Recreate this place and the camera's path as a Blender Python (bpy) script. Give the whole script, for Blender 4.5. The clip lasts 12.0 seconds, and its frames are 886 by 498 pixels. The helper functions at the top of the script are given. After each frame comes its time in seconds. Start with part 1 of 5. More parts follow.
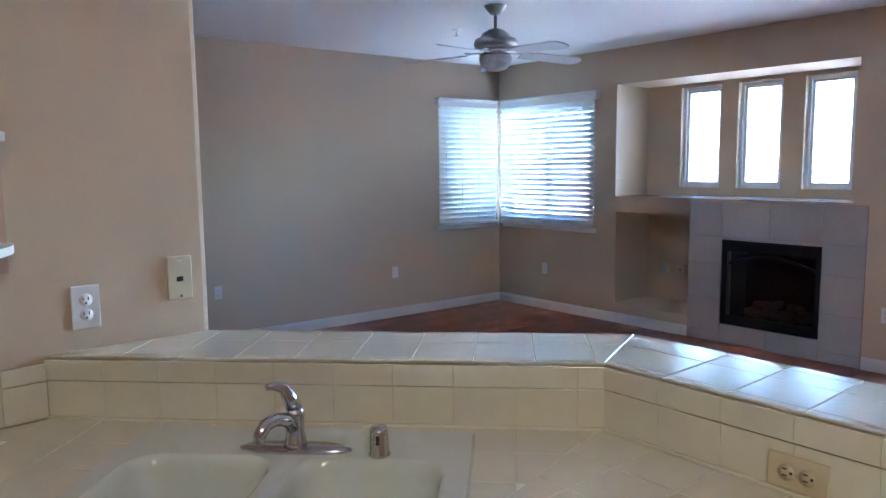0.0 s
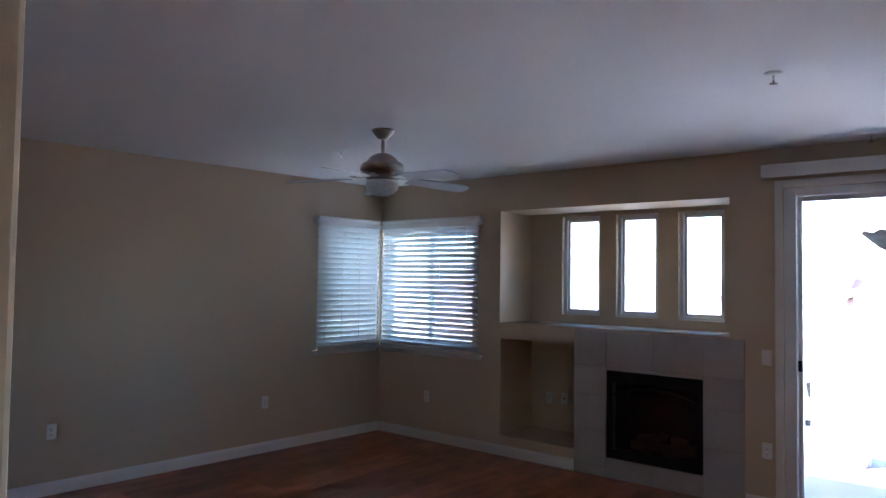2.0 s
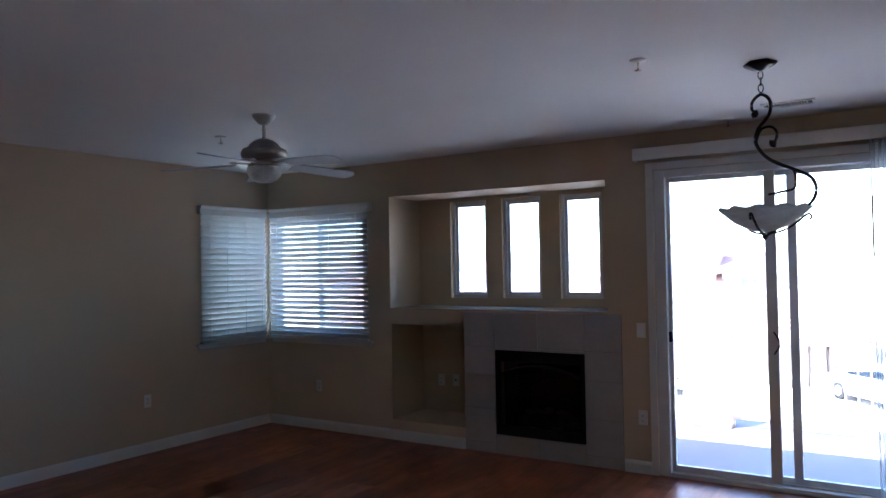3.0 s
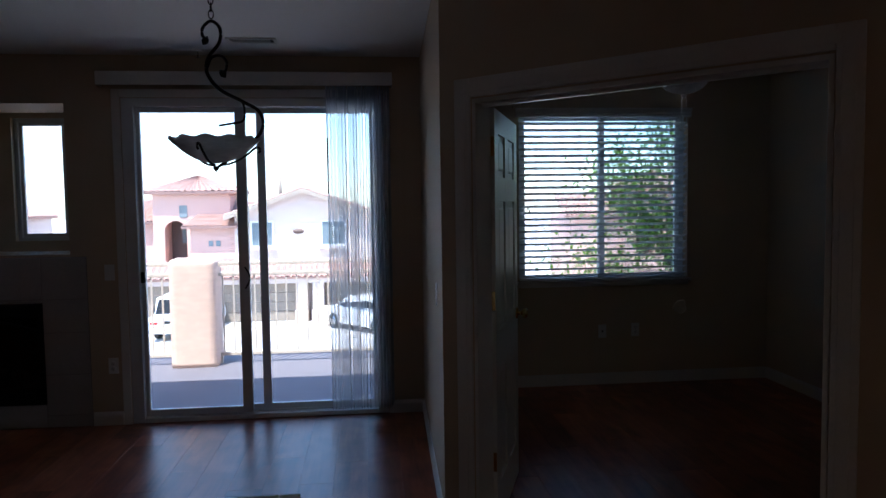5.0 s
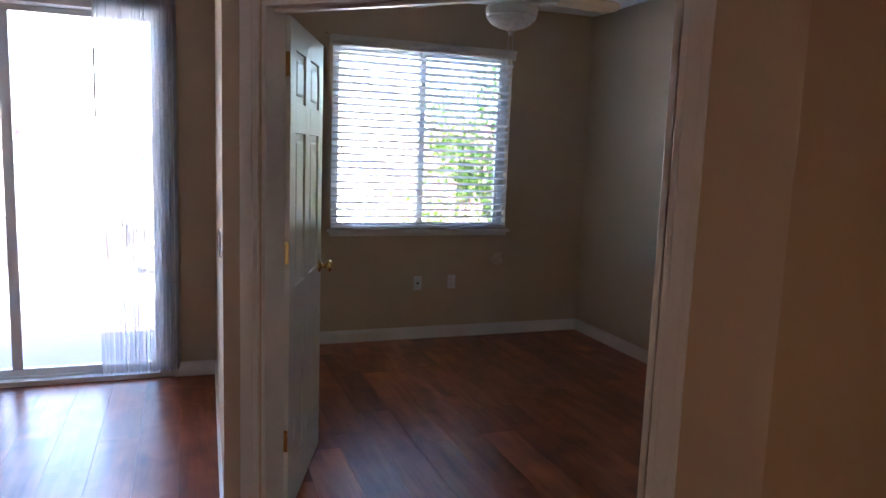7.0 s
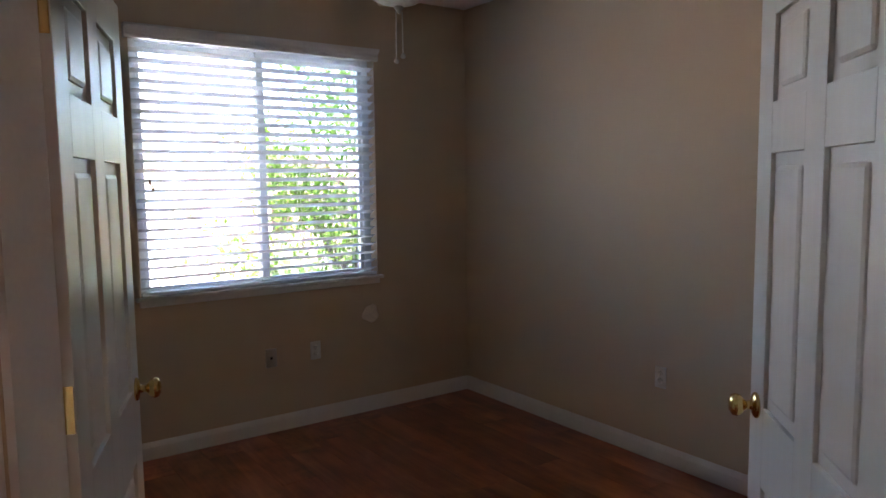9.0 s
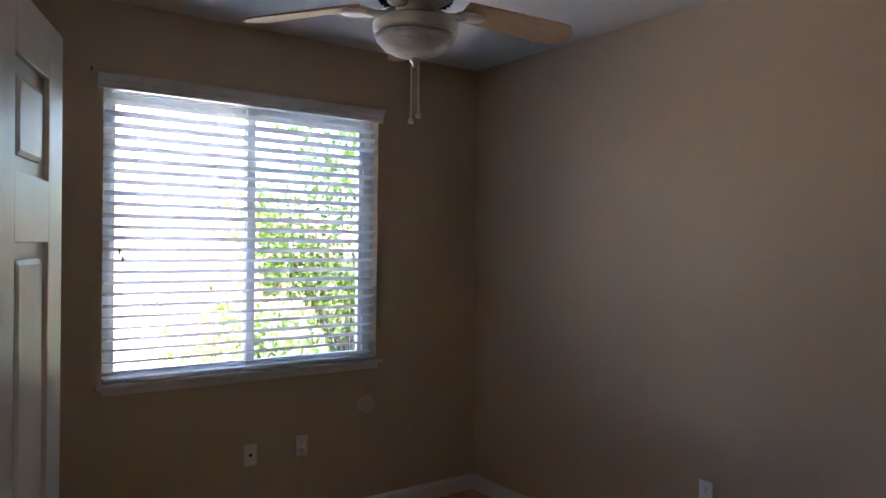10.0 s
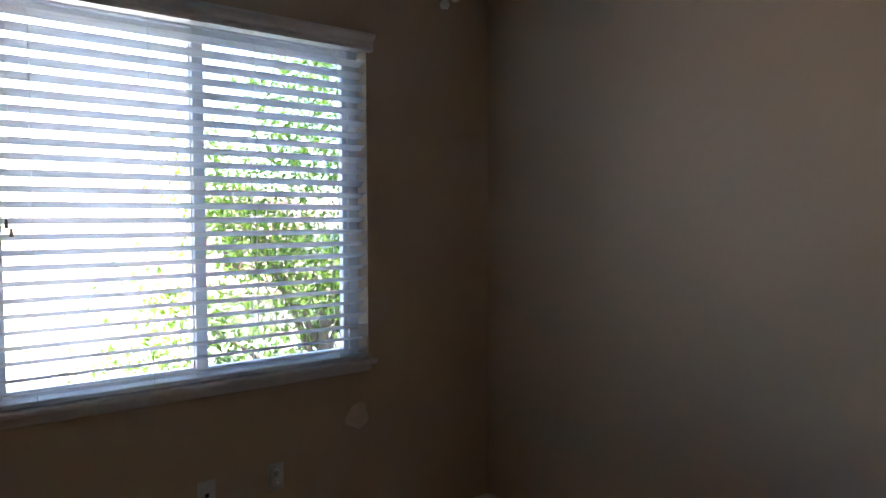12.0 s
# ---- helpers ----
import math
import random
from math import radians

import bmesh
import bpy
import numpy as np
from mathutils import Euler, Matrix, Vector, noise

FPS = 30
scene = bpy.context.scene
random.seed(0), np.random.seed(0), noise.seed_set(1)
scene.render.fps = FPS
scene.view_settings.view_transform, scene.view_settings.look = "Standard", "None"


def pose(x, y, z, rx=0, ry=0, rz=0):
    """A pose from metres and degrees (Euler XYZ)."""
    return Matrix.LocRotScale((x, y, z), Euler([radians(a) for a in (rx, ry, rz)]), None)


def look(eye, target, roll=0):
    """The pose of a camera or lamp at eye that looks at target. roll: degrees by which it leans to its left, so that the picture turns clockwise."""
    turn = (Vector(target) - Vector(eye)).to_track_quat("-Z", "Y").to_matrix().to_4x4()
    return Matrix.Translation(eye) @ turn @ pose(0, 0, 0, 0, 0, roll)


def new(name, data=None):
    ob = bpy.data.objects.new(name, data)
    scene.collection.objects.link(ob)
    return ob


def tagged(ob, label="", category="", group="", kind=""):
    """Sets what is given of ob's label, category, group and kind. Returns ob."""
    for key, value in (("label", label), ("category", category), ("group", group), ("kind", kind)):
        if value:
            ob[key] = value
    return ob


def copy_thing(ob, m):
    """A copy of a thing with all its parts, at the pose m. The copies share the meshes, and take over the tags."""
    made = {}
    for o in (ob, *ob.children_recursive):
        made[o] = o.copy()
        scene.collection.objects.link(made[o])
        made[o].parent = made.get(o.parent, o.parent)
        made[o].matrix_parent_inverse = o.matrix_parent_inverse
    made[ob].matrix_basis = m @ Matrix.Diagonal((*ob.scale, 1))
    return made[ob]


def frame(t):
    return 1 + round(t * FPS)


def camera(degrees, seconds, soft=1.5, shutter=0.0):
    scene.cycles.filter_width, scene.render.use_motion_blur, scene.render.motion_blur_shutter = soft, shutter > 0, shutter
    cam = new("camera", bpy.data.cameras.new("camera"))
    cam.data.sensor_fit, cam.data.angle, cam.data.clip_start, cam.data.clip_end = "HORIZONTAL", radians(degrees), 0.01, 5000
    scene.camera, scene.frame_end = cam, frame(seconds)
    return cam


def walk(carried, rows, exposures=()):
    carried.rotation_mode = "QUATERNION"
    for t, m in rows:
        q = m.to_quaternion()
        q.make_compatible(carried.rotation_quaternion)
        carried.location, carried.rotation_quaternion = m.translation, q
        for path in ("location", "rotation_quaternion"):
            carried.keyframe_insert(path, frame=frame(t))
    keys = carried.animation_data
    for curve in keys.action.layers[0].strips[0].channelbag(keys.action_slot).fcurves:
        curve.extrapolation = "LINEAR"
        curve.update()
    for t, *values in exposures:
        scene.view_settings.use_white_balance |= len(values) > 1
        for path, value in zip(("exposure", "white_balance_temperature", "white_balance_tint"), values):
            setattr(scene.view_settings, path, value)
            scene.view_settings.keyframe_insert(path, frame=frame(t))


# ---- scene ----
cam = camera(64.1, 12.0)
PATH = [
    (0, (0.319, -0.354, 1.55), (-1.202, 0.924, 1.32), -0.6),
    (0.5, (0.266, -0.27, 1.586), (-1.04, 1.234, 1.41), -0.1),
    (1, (0.139, -0.206, 1.65), (-1.111, 1.353, 1.573), -0.8),
    (1.5, (0.023, -0.196, 1.677), (-1.309, 1.295, 1.745), 1.5),
    (2, (0.039, -0.163, 1.669), (-1.244, 1.369, 1.751), 0.8),
    (2.5, (0.035, -0.192, 1.668), (-1.131, 1.432, 1.725), 0.2),
    (2.7, (0.05, -0.18, 1.658), (-1.08, 1.469, 1.715), -0.3),
    (4.3, (0.348, 0.02, 1.626), (-0.001, 1.987, 1.549), -0.9),
    (4.5, (0.381, 0.054, 1.602), (0.131, 2.036, 1.508), -0.5),
    (5, (0.375, 0.103, 1.569), (0.581, 2.088, 1.444), -0.8),
    (5.5, (0.34, 0.162, 1.568), (0.996, 2.045, 1.408), -0.9),
    (6, (0.324, 0.224, 1.555), (1.208, 2.007, 1.357), 0.4),
    (6.5, (0.42, 0.362, 1.537), (1.237, 2.172, 1.3), 1.2),
    (7, (0.572, 0.581, 1.527), (1.259, 2.44, 1.256), 2.1),
    (7.5, (0.65, 0.95, 1.513), (1.483, 2.747, 1.232), 1.2),
    (7.7, (0.648, 1.061, 1.516), (1.573, 2.815, 1.252), 1.1),
    (9.3, (0.824, 2.106, 1.536), (1.991, 3.719, 1.35), -0.3),
    (9.5, (0.855, 2.21, 1.551), (2.039, 3.812, 1.369), 0.3),
    (10, (0.988, 2.377, 1.587), (2.16, 3.997, 1.572), 0.7),
    (10.5, (1.054, 2.448, 1.61), (2.206, 4.08, 1.712), 1.0),
    (11, (1.101, 2.634, 1.557), (2.26, 4.261, 1.462), 2.6),
    (11.5, (1.157, 2.998, 1.559), (2.409, 4.55, 1.4), 1.2),
    (12, (1.366, 3.262, 1.544), (2.619, 4.818, 1.458), -0.2),
]

# world, sun and large lights
EXPO = [(0.0, 6.0, 5160, 8), (0.5, 5.65, 5500, 8), (1.0, 4.85, 5600, 9), (1.5, 4.6, 5760, 11), (2.0, 4.6, 5760, 11), (2.5, 4.4, 5760, 11), (4.5, 2.68, 5860, 11),
        (5.0, 2.05, 5860, 10), (5.5, 1.92, 6060, 11), (6.0, 3.45, 6560, 14), (6.5, 4.45, 6760, 19), (7.0, 4.85, 6760, 19), (7.5, 4.95, 6860, 20), (9.5, 4.75, 7360, 22),
        (10.0, 4.62, 7360, 21), (10.5, 4.27, 7260, 20), (11.0, 4.2, 7060, 19), (12.0, 4.28, 7060, 18)]
walk(cam, [(t, look(eye, target, roll)) for t, eye, target, roll in PATH], EXPO)
SUN_EL, SUN_AZ = 66.0, 215.0
world = bpy.data.worlds.new("sky")
scene.world = world
world.use_nodes = True
wn = world.node_tree.nodes
sky = wn.new("ShaderNodeTexSky")
sky.sky_type, sky.sun_disc = "NISHITA", False
sky.dust_density, sky.ozone_density, sky.altitude = 1.2, 3.5, 600.0
sky.sun_elevation, sky.sun_rotation = radians(SUN_EL), radians(SUN_AZ)
wn["Background"].inputs["Strength"].default_value = 0.15
world.node_tree.links.new(sky.outputs["Color"], wn["Background"].inputs["Color"])
sun_data = bpy.data.lights.new("sun", "SUN")
sun_data.energy, sun_data.angle, sun_data.color = 2.8, radians(0.5), (1.0, 0.95, 0.88)
sun = new("sun", sun_data)
az, el = radians(SUN_AZ), radians(SUN_EL)
sun.matrix_world = look((0, 0, 30), Vector((0, 0, 30)) - Vector((math.sin(az) * math.cos(el), math.cos(az) * math.cos(el), math.sin(el))))


# warm lamp of the kitchen ceiling fixture
kl = bpy.data.lights.new("kitchen_lamp", "AREA")
kl.shape, kl.size, kl.size_y, kl.energy, kl.color = "RECTANGLE", 1.1, 0.34, 0.50, (1.0, 0.81, 0.52)
kitchen_lamp = new("kitchen_lamp", kl)
kitchen_lamp.matrix_world = pose(1.2, -0.7, 2.548)


# ---- materials ----
def material(name, colour, rough=0.5, metal=0.0, vary=0.12, scale=6.0, fine=60.0, bump=0.05, coat=0.0, island=False, per_object=0.0, stretch=(1, 1, 1), spec=0.5):
    """A surface with colour variation at two scales and fine relief."""
    m = bpy.data.materials.new(name)
    m.use_nodes = True
    t = m.node_tree
    n, l = t.nodes, t.links
    b = n["Principled BSDF"]
    b.inputs["Roughness"].default_value, b.inputs["Metallic"].default_value = rough, metal
    b.inputs["Coat Weight"].default_value = coat
    b.inputs["Specular IOR Level"].default_value = spec
    co = n.new("ShaderNodeTexCoord")
    mp = n.new("ShaderNodeMapping")
    mp.inputs["Scale"].default_value = stretch
    l.new(co.outputs["Object"], mp.inputs["Vector"])
    big, small = n.new("ShaderNodeTexNoise"), n.new("ShaderNodeTexNoise")
    big.inputs["Scale"].default_value, small.inputs["Scale"].default_value = scale, fine
    big.inputs["Detail"].default_value, small.inputs["Detail"].default_value = 3, 4
    for x in (big, small):
        l.new(mp.outputs["Vector"], x.inputs["Vector"])
    add = n.new("ShaderNodeMath")
    add.operation = "ADD"
    l.new(big.outputs["Fac"], add.inputs[0])
    l.new(small.outputs["Fac"], add.inputs[1])
    src = add.outputs[0]
    if per_object:
        info = n.new("ShaderNodeObjectInfo")
        isl = n.new("ShaderNodeNewGeometry")
        mul = n.new("ShaderNodeMath")
        mul.operation, mul.inputs[1].default_value, mul.inputs[2].default_value = "MULTIPLY_ADD", per_object, 0.0
        l.new(isl.outputs["Random Per Island"] if island else info.outputs["Random"], mul.inputs[0])
        l.new(src, mul.inputs[2])
        src = mul.outputs[0]
    ramp = n.new("ShaderNodeMapRange")
    ramp.inputs["From Min"].default_value, ramp.inputs["From Max"].default_value = 0.55, 1.45 + per_object
    ramp.inputs["To Min"].default_value, ramp.inputs["To Max"].default_value = 1 - vary, 1 + vary
    l.new(src, ramp.inputs["Value"])
    mix = n.new("ShaderNodeMix")
    mix.data_type, mix.blend_type = "RGBA", "MULTIPLY"
    mix.inputs["Factor"].default_value = 1
    mix.inputs["A"].default_value = (*colour, 1)
    l.new(ramp.outputs["Result"], mix.inputs["B"])
    l.new(mix.outputs["Result"], b.inputs["Base Color"])
    if bump:
        bp = n.new("ShaderNodeBump")
        bp.inputs["Strength"].default_value, bp.inputs["Distance"].default_value = bump, 0.004
        l.new(small.outputs["Fac"], bp.inputs["Height"])
        l.new(bp.outputs["Normal"], b.inputs["Normal"])
    return m


def pane_material(name, tint, gloss):
    """Clear window glass: light goes straight through, with a faint mirror on it."""
    m = bpy.data.materials.new(name)
    m.use_nodes = True
    n, l = m.node_tree.nodes, m.node_tree.links
    n.remove(n["Principled BSDF"])
    clear, shine, mixer, fres = n.new("ShaderNodeBsdfTransparent"), n.new("ShaderNodeBsdfGlossy"), n.new("ShaderNodeMixShader"), n.new("ShaderNodeFresnel")
    clear.inputs["Color"].default_value = (*tint, 1)
    shine.inputs["Roughness"].default_value = 0.02
    fres.inputs["IOR"].default_value = gloss
    l.new(fres.outputs[0], mixer.inputs[0])
    l.new(clear.outputs[0], mixer.inputs[1])
    l.new(shine.outputs[0], mixer.inputs[2])
    l.new(mixer.outputs[0], n["Material Output"].inputs[0])
    return m


def thin_material(name, colour, through_amount, clear_amount=0.0):
    """A thin vane, leaf or shade that lets part of the light through."""
    m = bpy.data.materials.new(name)
    m.use_nodes = True
    n, l = m.node_tree.nodes, m.node_tree.links
    b = n["Principled BSDF"]
    noise_t = n.new("ShaderNodeTexNoise")
    noise_t.inputs["Scale"].default_value = 9.0
    ramp = n.new("ShaderNodeMapRange")
    ramp.inputs["To Min"].default_value, ramp.inputs["To Max"].default_value = 0.75, 1.25
    l.new(noise_t.outputs["Fac"], ramp.inputs["Value"])
    mix = n.new("ShaderNodeMix")
    mix.data_type, mix.blend_type = "RGBA", "MULTIPLY"
    mix.inputs["Factor"].default_value = 1
    mix.inputs["A"].default_value = (*colour, 1)
    l.new(ramp.outputs["Result"], mix.inputs["B"])
    l.new(mix.outputs["Result"], b.inputs["Base Color"])
    b.inputs["Roughness"].default_value = 0.5
    tr, mixer = n.new("ShaderNodeBsdfTranslucent"), n.new("ShaderNodeMixShader")
    l.new(mix.outputs["Result"], tr.inputs["Color"])
    mixer.inputs[0].default_value = through_amount
    l.new(b.outputs[0], mixer.inputs[1])
    l.new(tr.outputs[0], mixer.inputs[2])
    last = mixer
    if clear_amount:
        cl, last = n.new("ShaderNodeBsdfTransparent"), n.new("ShaderNodeMixShader")
        last.inputs[0].default_value = clear_amount
        l.new(mixer.outputs[0], last.inputs[1])
        l.new(cl.outputs[0], last.inputs[2])
    l.new(last.outputs[0], n["Material Output"].inputs[0])
    return m


WALL = material("tan_wall_paint", (0.56, 0.435, 0.305), 0.75, vary=0.05, scale=0.8, fine=180, bump=0.12)
CEIL = material("white_ceiling_paint", (0.80, 0.79, 0.79), 0.85, vary=0.04, scale=1.2, fine=120, bump=0.2)
TRIM = material("white_trim_paint", (0.72, 0.70, 0.67), 0.35, vary=0.05, scale=3, fine=70, bump=0.03)
DOORP = material("white_door_paint", (0.70, 0.69, 0.65), 0.32, vary=0.05, scale=2, fine=40, bump=0.08, stretch=(1, 1, 0.08))


def plank_material(name, island):
    """Cherry laminate: long streaks of grain, a slower drift of tone, and a shade for each board."""
    m = bpy.data.materials.new(name)
    m.use_nodes = True
    n, l = m.node_tree.nodes, m.node_tree.links
    b = n["Principled BSDF"]
    co, info, geo = n.new("ShaderNodeTexCoord"), n.new("ShaderNodeObjectInfo"), n.new("ShaderNodeNewGeometry")
    rnd_out = geo.outputs["Random Per Island"] if island else info.outputs["Random"]
    shift = n.new("ShaderNodeVectorMath")
    shift.operation = "MULTIPLY_ADD"
    shift.inputs[1].default_value = (17.0, 31.0, 5.0)
    l.new(rnd_out, shift.inputs[0])
    l.new(co.outputs["Object"], shift.inputs[2])
    fac = None
    for sx, sy, detail, weight in ((9.0, 1.1, 3, 0.45), (42.0, 2.6, 5, 0.22), (4.0, 3.0, 4, 0.48)):
        mp, tex, mul = n.new("ShaderNodeMapping"), n.new("ShaderNodeTexNoise"), n.new("ShaderNodeMath")
        mp.inputs["Scale"].default_value = (sx, sy, 1)
        tex.inputs["Scale"].default_value, tex.inputs["Detail"].default_value, tex.inputs["Distortion"].default_value = 1.0, detail, 0.6
        l.new(shift.outputs[0], mp.inputs["Vector"])
        l.new(mp.outputs[0], tex.inputs["Vector"])
        mul.operation, mul.inputs[1].default_value = "MULTIPLY", weight
        l.new(tex.outputs["Fac"], mul.inputs[0])
        if fac is None:
            fac = mul.outputs[0]
        else:
            add = n.new("ShaderNodeMath")
            add.operation = "ADD"
            l.new(fac, add.inputs[0])
            l.new(mul.outputs[0], add.inputs[1])
            fac = add.outputs[0]
    ramp = n.new("ShaderNodeValToRGB")
    e = ramp.color_ramp.elements
    e[0].position, e[0].color = 0.40, (0.11, 0.030, 0.014, 1)
    e[1].position, e[1].color = 0.74, (0.43, 0.142, 0.062, 1)
    mid = e.new(0.56)
    mid.color = (0.27, 0.072, 0.032, 1)
    l.new(fac, ramp.inputs["Fac"])
    tone = n.new("ShaderNodeMapRange")
    tone.inputs["To Min"].default_value, tone.inputs["To Max"].default_value = 0.78, 1.25
    l.new(rnd_out, tone.inputs["Value"])
    mix = n.new("ShaderNodeMix")
    mix.data_type, mix.blend_type = "RGBA", "MULTIPLY"
    mix.inputs["Factor"].default_value = 1
    l.new(ramp.outputs["Color"], mix.inputs["A"])
    l.new(tone.outputs["Result"], mix.inputs["B"])
    l.new(mix.outputs["Result"], b.inputs["Base Color"])
    b.inputs["Roughness"].default_value, b.inputs["Specular IOR Level"].default_value = 0.30, 0.42
    bp = n.new("ShaderNodeBump")
    bp.inputs["Strength"].default_value, bp.inputs["Distance"].default_value = 0.10, 0.003
    l.new(fac, bp.inputs["Height"])
    l.new(bp.outputs["Normal"], b.inputs["Normal"])
    return m


PLANK, PLANKS = plank_material("cherry_laminate", False), plank_material("cherry_laminate_joined", True)
GROUT = material("dark_joint", (0.07, 0.028, 0.015), 0.8, vary=0.2)
VINYL = material("white_vinyl", (0.70, 0.71, 0.72), 0.4, vary=0.05)
BLIND = thin_material("white_blind_slat", (0.78, 0.78, 0.77), 0.28)
# same slats as BLIND; darker and less translucent to dim their backlit glow
BLIND_DIM = thin_material("dimmed_corner_blind_slat", (0.72, 0.74, 0.73), 0.10)
VANE = thin_material("sheer_blind_vane", (0.80, 0.83, 0.87), 0.70, 0.32)
GLASS = pane_material("window_glass", (0.97, 0.985, 0.98), 1.3)
TILE = material("cream_ceramic_tile", (0.75, 0.72, 0.58), 0.18, vary=0.06, scale=4, fine=30, bump=0.02, per_object=0.3, coat=0.3)
TGROUT = material("cream_tile_grout", (0.76, 0.73, 0.60), 0.6, vary=0.1)
FTILE = material("grey_hearth_tile", (0.40, 0.37, 0.36), 0.45, vary=0.1, scale=5, fine=40, bump=0.05, per_object=0.4)
FGROUT = material("grey_tile_grout", (0.27, 0.25, 0.24), 0.9, vary=0.1)
BLACK = material("black_painted_metal", (0.012, 0.012, 0.016), 0.7, vary=0.2, spec=0.2)
SCREEN = pane_material("insect_screen_mesh", (0.76, 0.79, 0.83), 1.02)
DKGLASS = pane_material("firebox_glass", (0.65, 0.65, 0.70), 1.4)
LOG = material("ceramic_log", (0.26, 0.18, 0.13), 0.9, vary=0.45, scale=9, fine=50, bump=0.5)
BRASS = material("polished_brass", (0.78, 0.55, 0.22), 0.2, metal=1.0, vary=0.08)
CHROME = material("chrome", (0.62, 0.62, 0.64), 0.12, metal=1.0, vary=0.04)
NICKEL = material("brushed_nickel", (0.42, 0.39, 0.36), 0.32, metal=1.0, vary=0.08, fine=140)
PLATE = material("white_plastic", (0.74, 0.73, 0.71), 0.4, vary=0.03)
ALMOND = material("almond_plastic", (0.66, 0.58, 0.40), 0.45, vary=0.05)
SLOT = material("dark_slot", (0.02, 0.02, 0.02), 0.6, vary=0.1)
SINK = material("white_enamel", (0.72, 0.755, 0.69), 0.12, vary=0.03, coat=0.5)
IRON = material("dark_bronze_iron", (0.02, 0.015, 0.013), 0.45, metal=0.6, vary=0.3)
ALABASTER = thin_material("alabaster_glass", (0.80, 0.79, 0.78), 0.65)
FANWHITE = material("white_fan_enamel", (0.70, 0.69, 0.65), 0.3, vary=0.04)
MAPLE = material("light_maple_blade", (0.50, 0.33, 0.21), 0.4, vary=0.18, scale=3, fine=40, stretch=(1, 8, 1))
SILVER = material("grey_fan_blade", (0.45, 0.44, 0.45), 0.4, vary=0.08, scale=3, fine=40, stretch=(1, 8, 1))
CABINET = material("pale_wood_cabinet", (0.52, 0.34, 0.24), 0.4, vary=0.15, scale=3, fine=30, stretch=(1, 1, 0.1))
STUCCO = material("pink_stucco", (0.60, 0.39, 0.33), 0.9, vary=0.07, scale=1, fine=40, bump=0.4)
PIER = material("rough_orange_stucco", (0.76, 0.55, 0.45), 0.95, vary=0.16, scale=9, fine=55, bump=1.0, stretch=(1, 1, 2.4))
HPANE = material("curtained_window_glass", (0.17, 0.21, 0.23), 0.12, vary=0.2, scale=3)
BROWN = material("shaded_brown_door", (0.13, 0.085, 0.07), 0.6, vary=0.15)
TAILRED = material("red_lamp_lens", (0.42, 0.03, 0.03), 0.2, vary=0.1)
STUCCO2 = material("cream_stucco", (0.62, 0.52, 0.47), 0.9, vary=0.07, scale=1, fine=40, bump=0.4)
RTILE = material("terracotta_roof", (0.40, 0.25, 0.21), 0.85, vary=0.25, scale=2, fine=12, bump=0.3, per_object=0.5, island=True)
GARAGE = material("tan_garage_door", (0.27, 0.225, 0.18), 0.7, vary=0.08)
CONCRETE = material("pale_concrete", (0.50, 0.48, 0.46), 0.9, vary=0.12, scale=0.6, fine=20, bump=0.2)
DECK = material("deck_coating", (0.14, 0.128, 0.145), 0.8, vary=0.15, scale=2, fine=50, bump=0.2)
ASPHALT = material("asphalt", (0.20, 0.20, 0.20), 0.95, vary=0.2, scale=0.5, fine=30, bump=0.2)
RAILM = material("cream_rail_paint", (0.60, 0.52, 0.44), 0.5, vary=0.06)
LEAF = thin_material("green_leaf", (0.115, 0.20, 0.03), 0.55)
BARK = material("bark", (0.16, 0.12, 0.09), 0.9, vary=0.3, scale=8, fine=50, bump=0.6)
CARPAINT = material("white_car_paint", (0.72, 0.72, 0.73), 0.25, vary=0.02, coat=0.6)
CARGLASS = material("dark_car_glass", (0.03, 0.035, 0.04), 0.1, vary=0.1)
TYRE = material("tyre_rubber", (0.02, 0.02, 0.02), 0.8, vary=0.2)
LEDGE = material("semi_gloss_ledge_paint", (0.60, 0.50, 0.38), 0.22, vary=0.05, scale=2, fine=60, bump=0.04)
SPOT = material("pale_wall_patch", (0.70, 0.60, 0.48), 0.6, vary=0.15, scale=20)


# ---- mesh helpers ----
def bx(bm, x0, y0, z0, x1, y1, z1, bevel=0.0, m=None):
    """A box, with bevelled edges if wanted."""
    mat = Matrix.Translation(((x0 + x1) / 2, (y0 + y1) / 2, (z0 + z1) / 2)) @ Matrix.Diagonal((abs(x1 - x0), abs(y1 - y0), abs(z1 - z0), 1))
    vs = bmesh.ops.create_cube(bm, size=1, matrix=mat)["verts"]
    if bevel:
        es = list({e for v in vs for e in v.link_edges})
        got = bmesh.ops.bevel(bm, geom=es, offset=bevel, segments=2, affect="EDGES", profile=0.5)
        vs = list({v for f in got["faces"] for v in f.verts} | {v for v in vs if v.is_valid})
    if m is not None:
        bmesh.ops.transform(bm, matrix=m, verts=vs)
    return bm


def box(x0, y0, z0, x1, y1, z1, bevel=0.0, m=None):
    return bx(bmesh.new(), x0, y0, z0, x1, y1, z1, bevel, m)


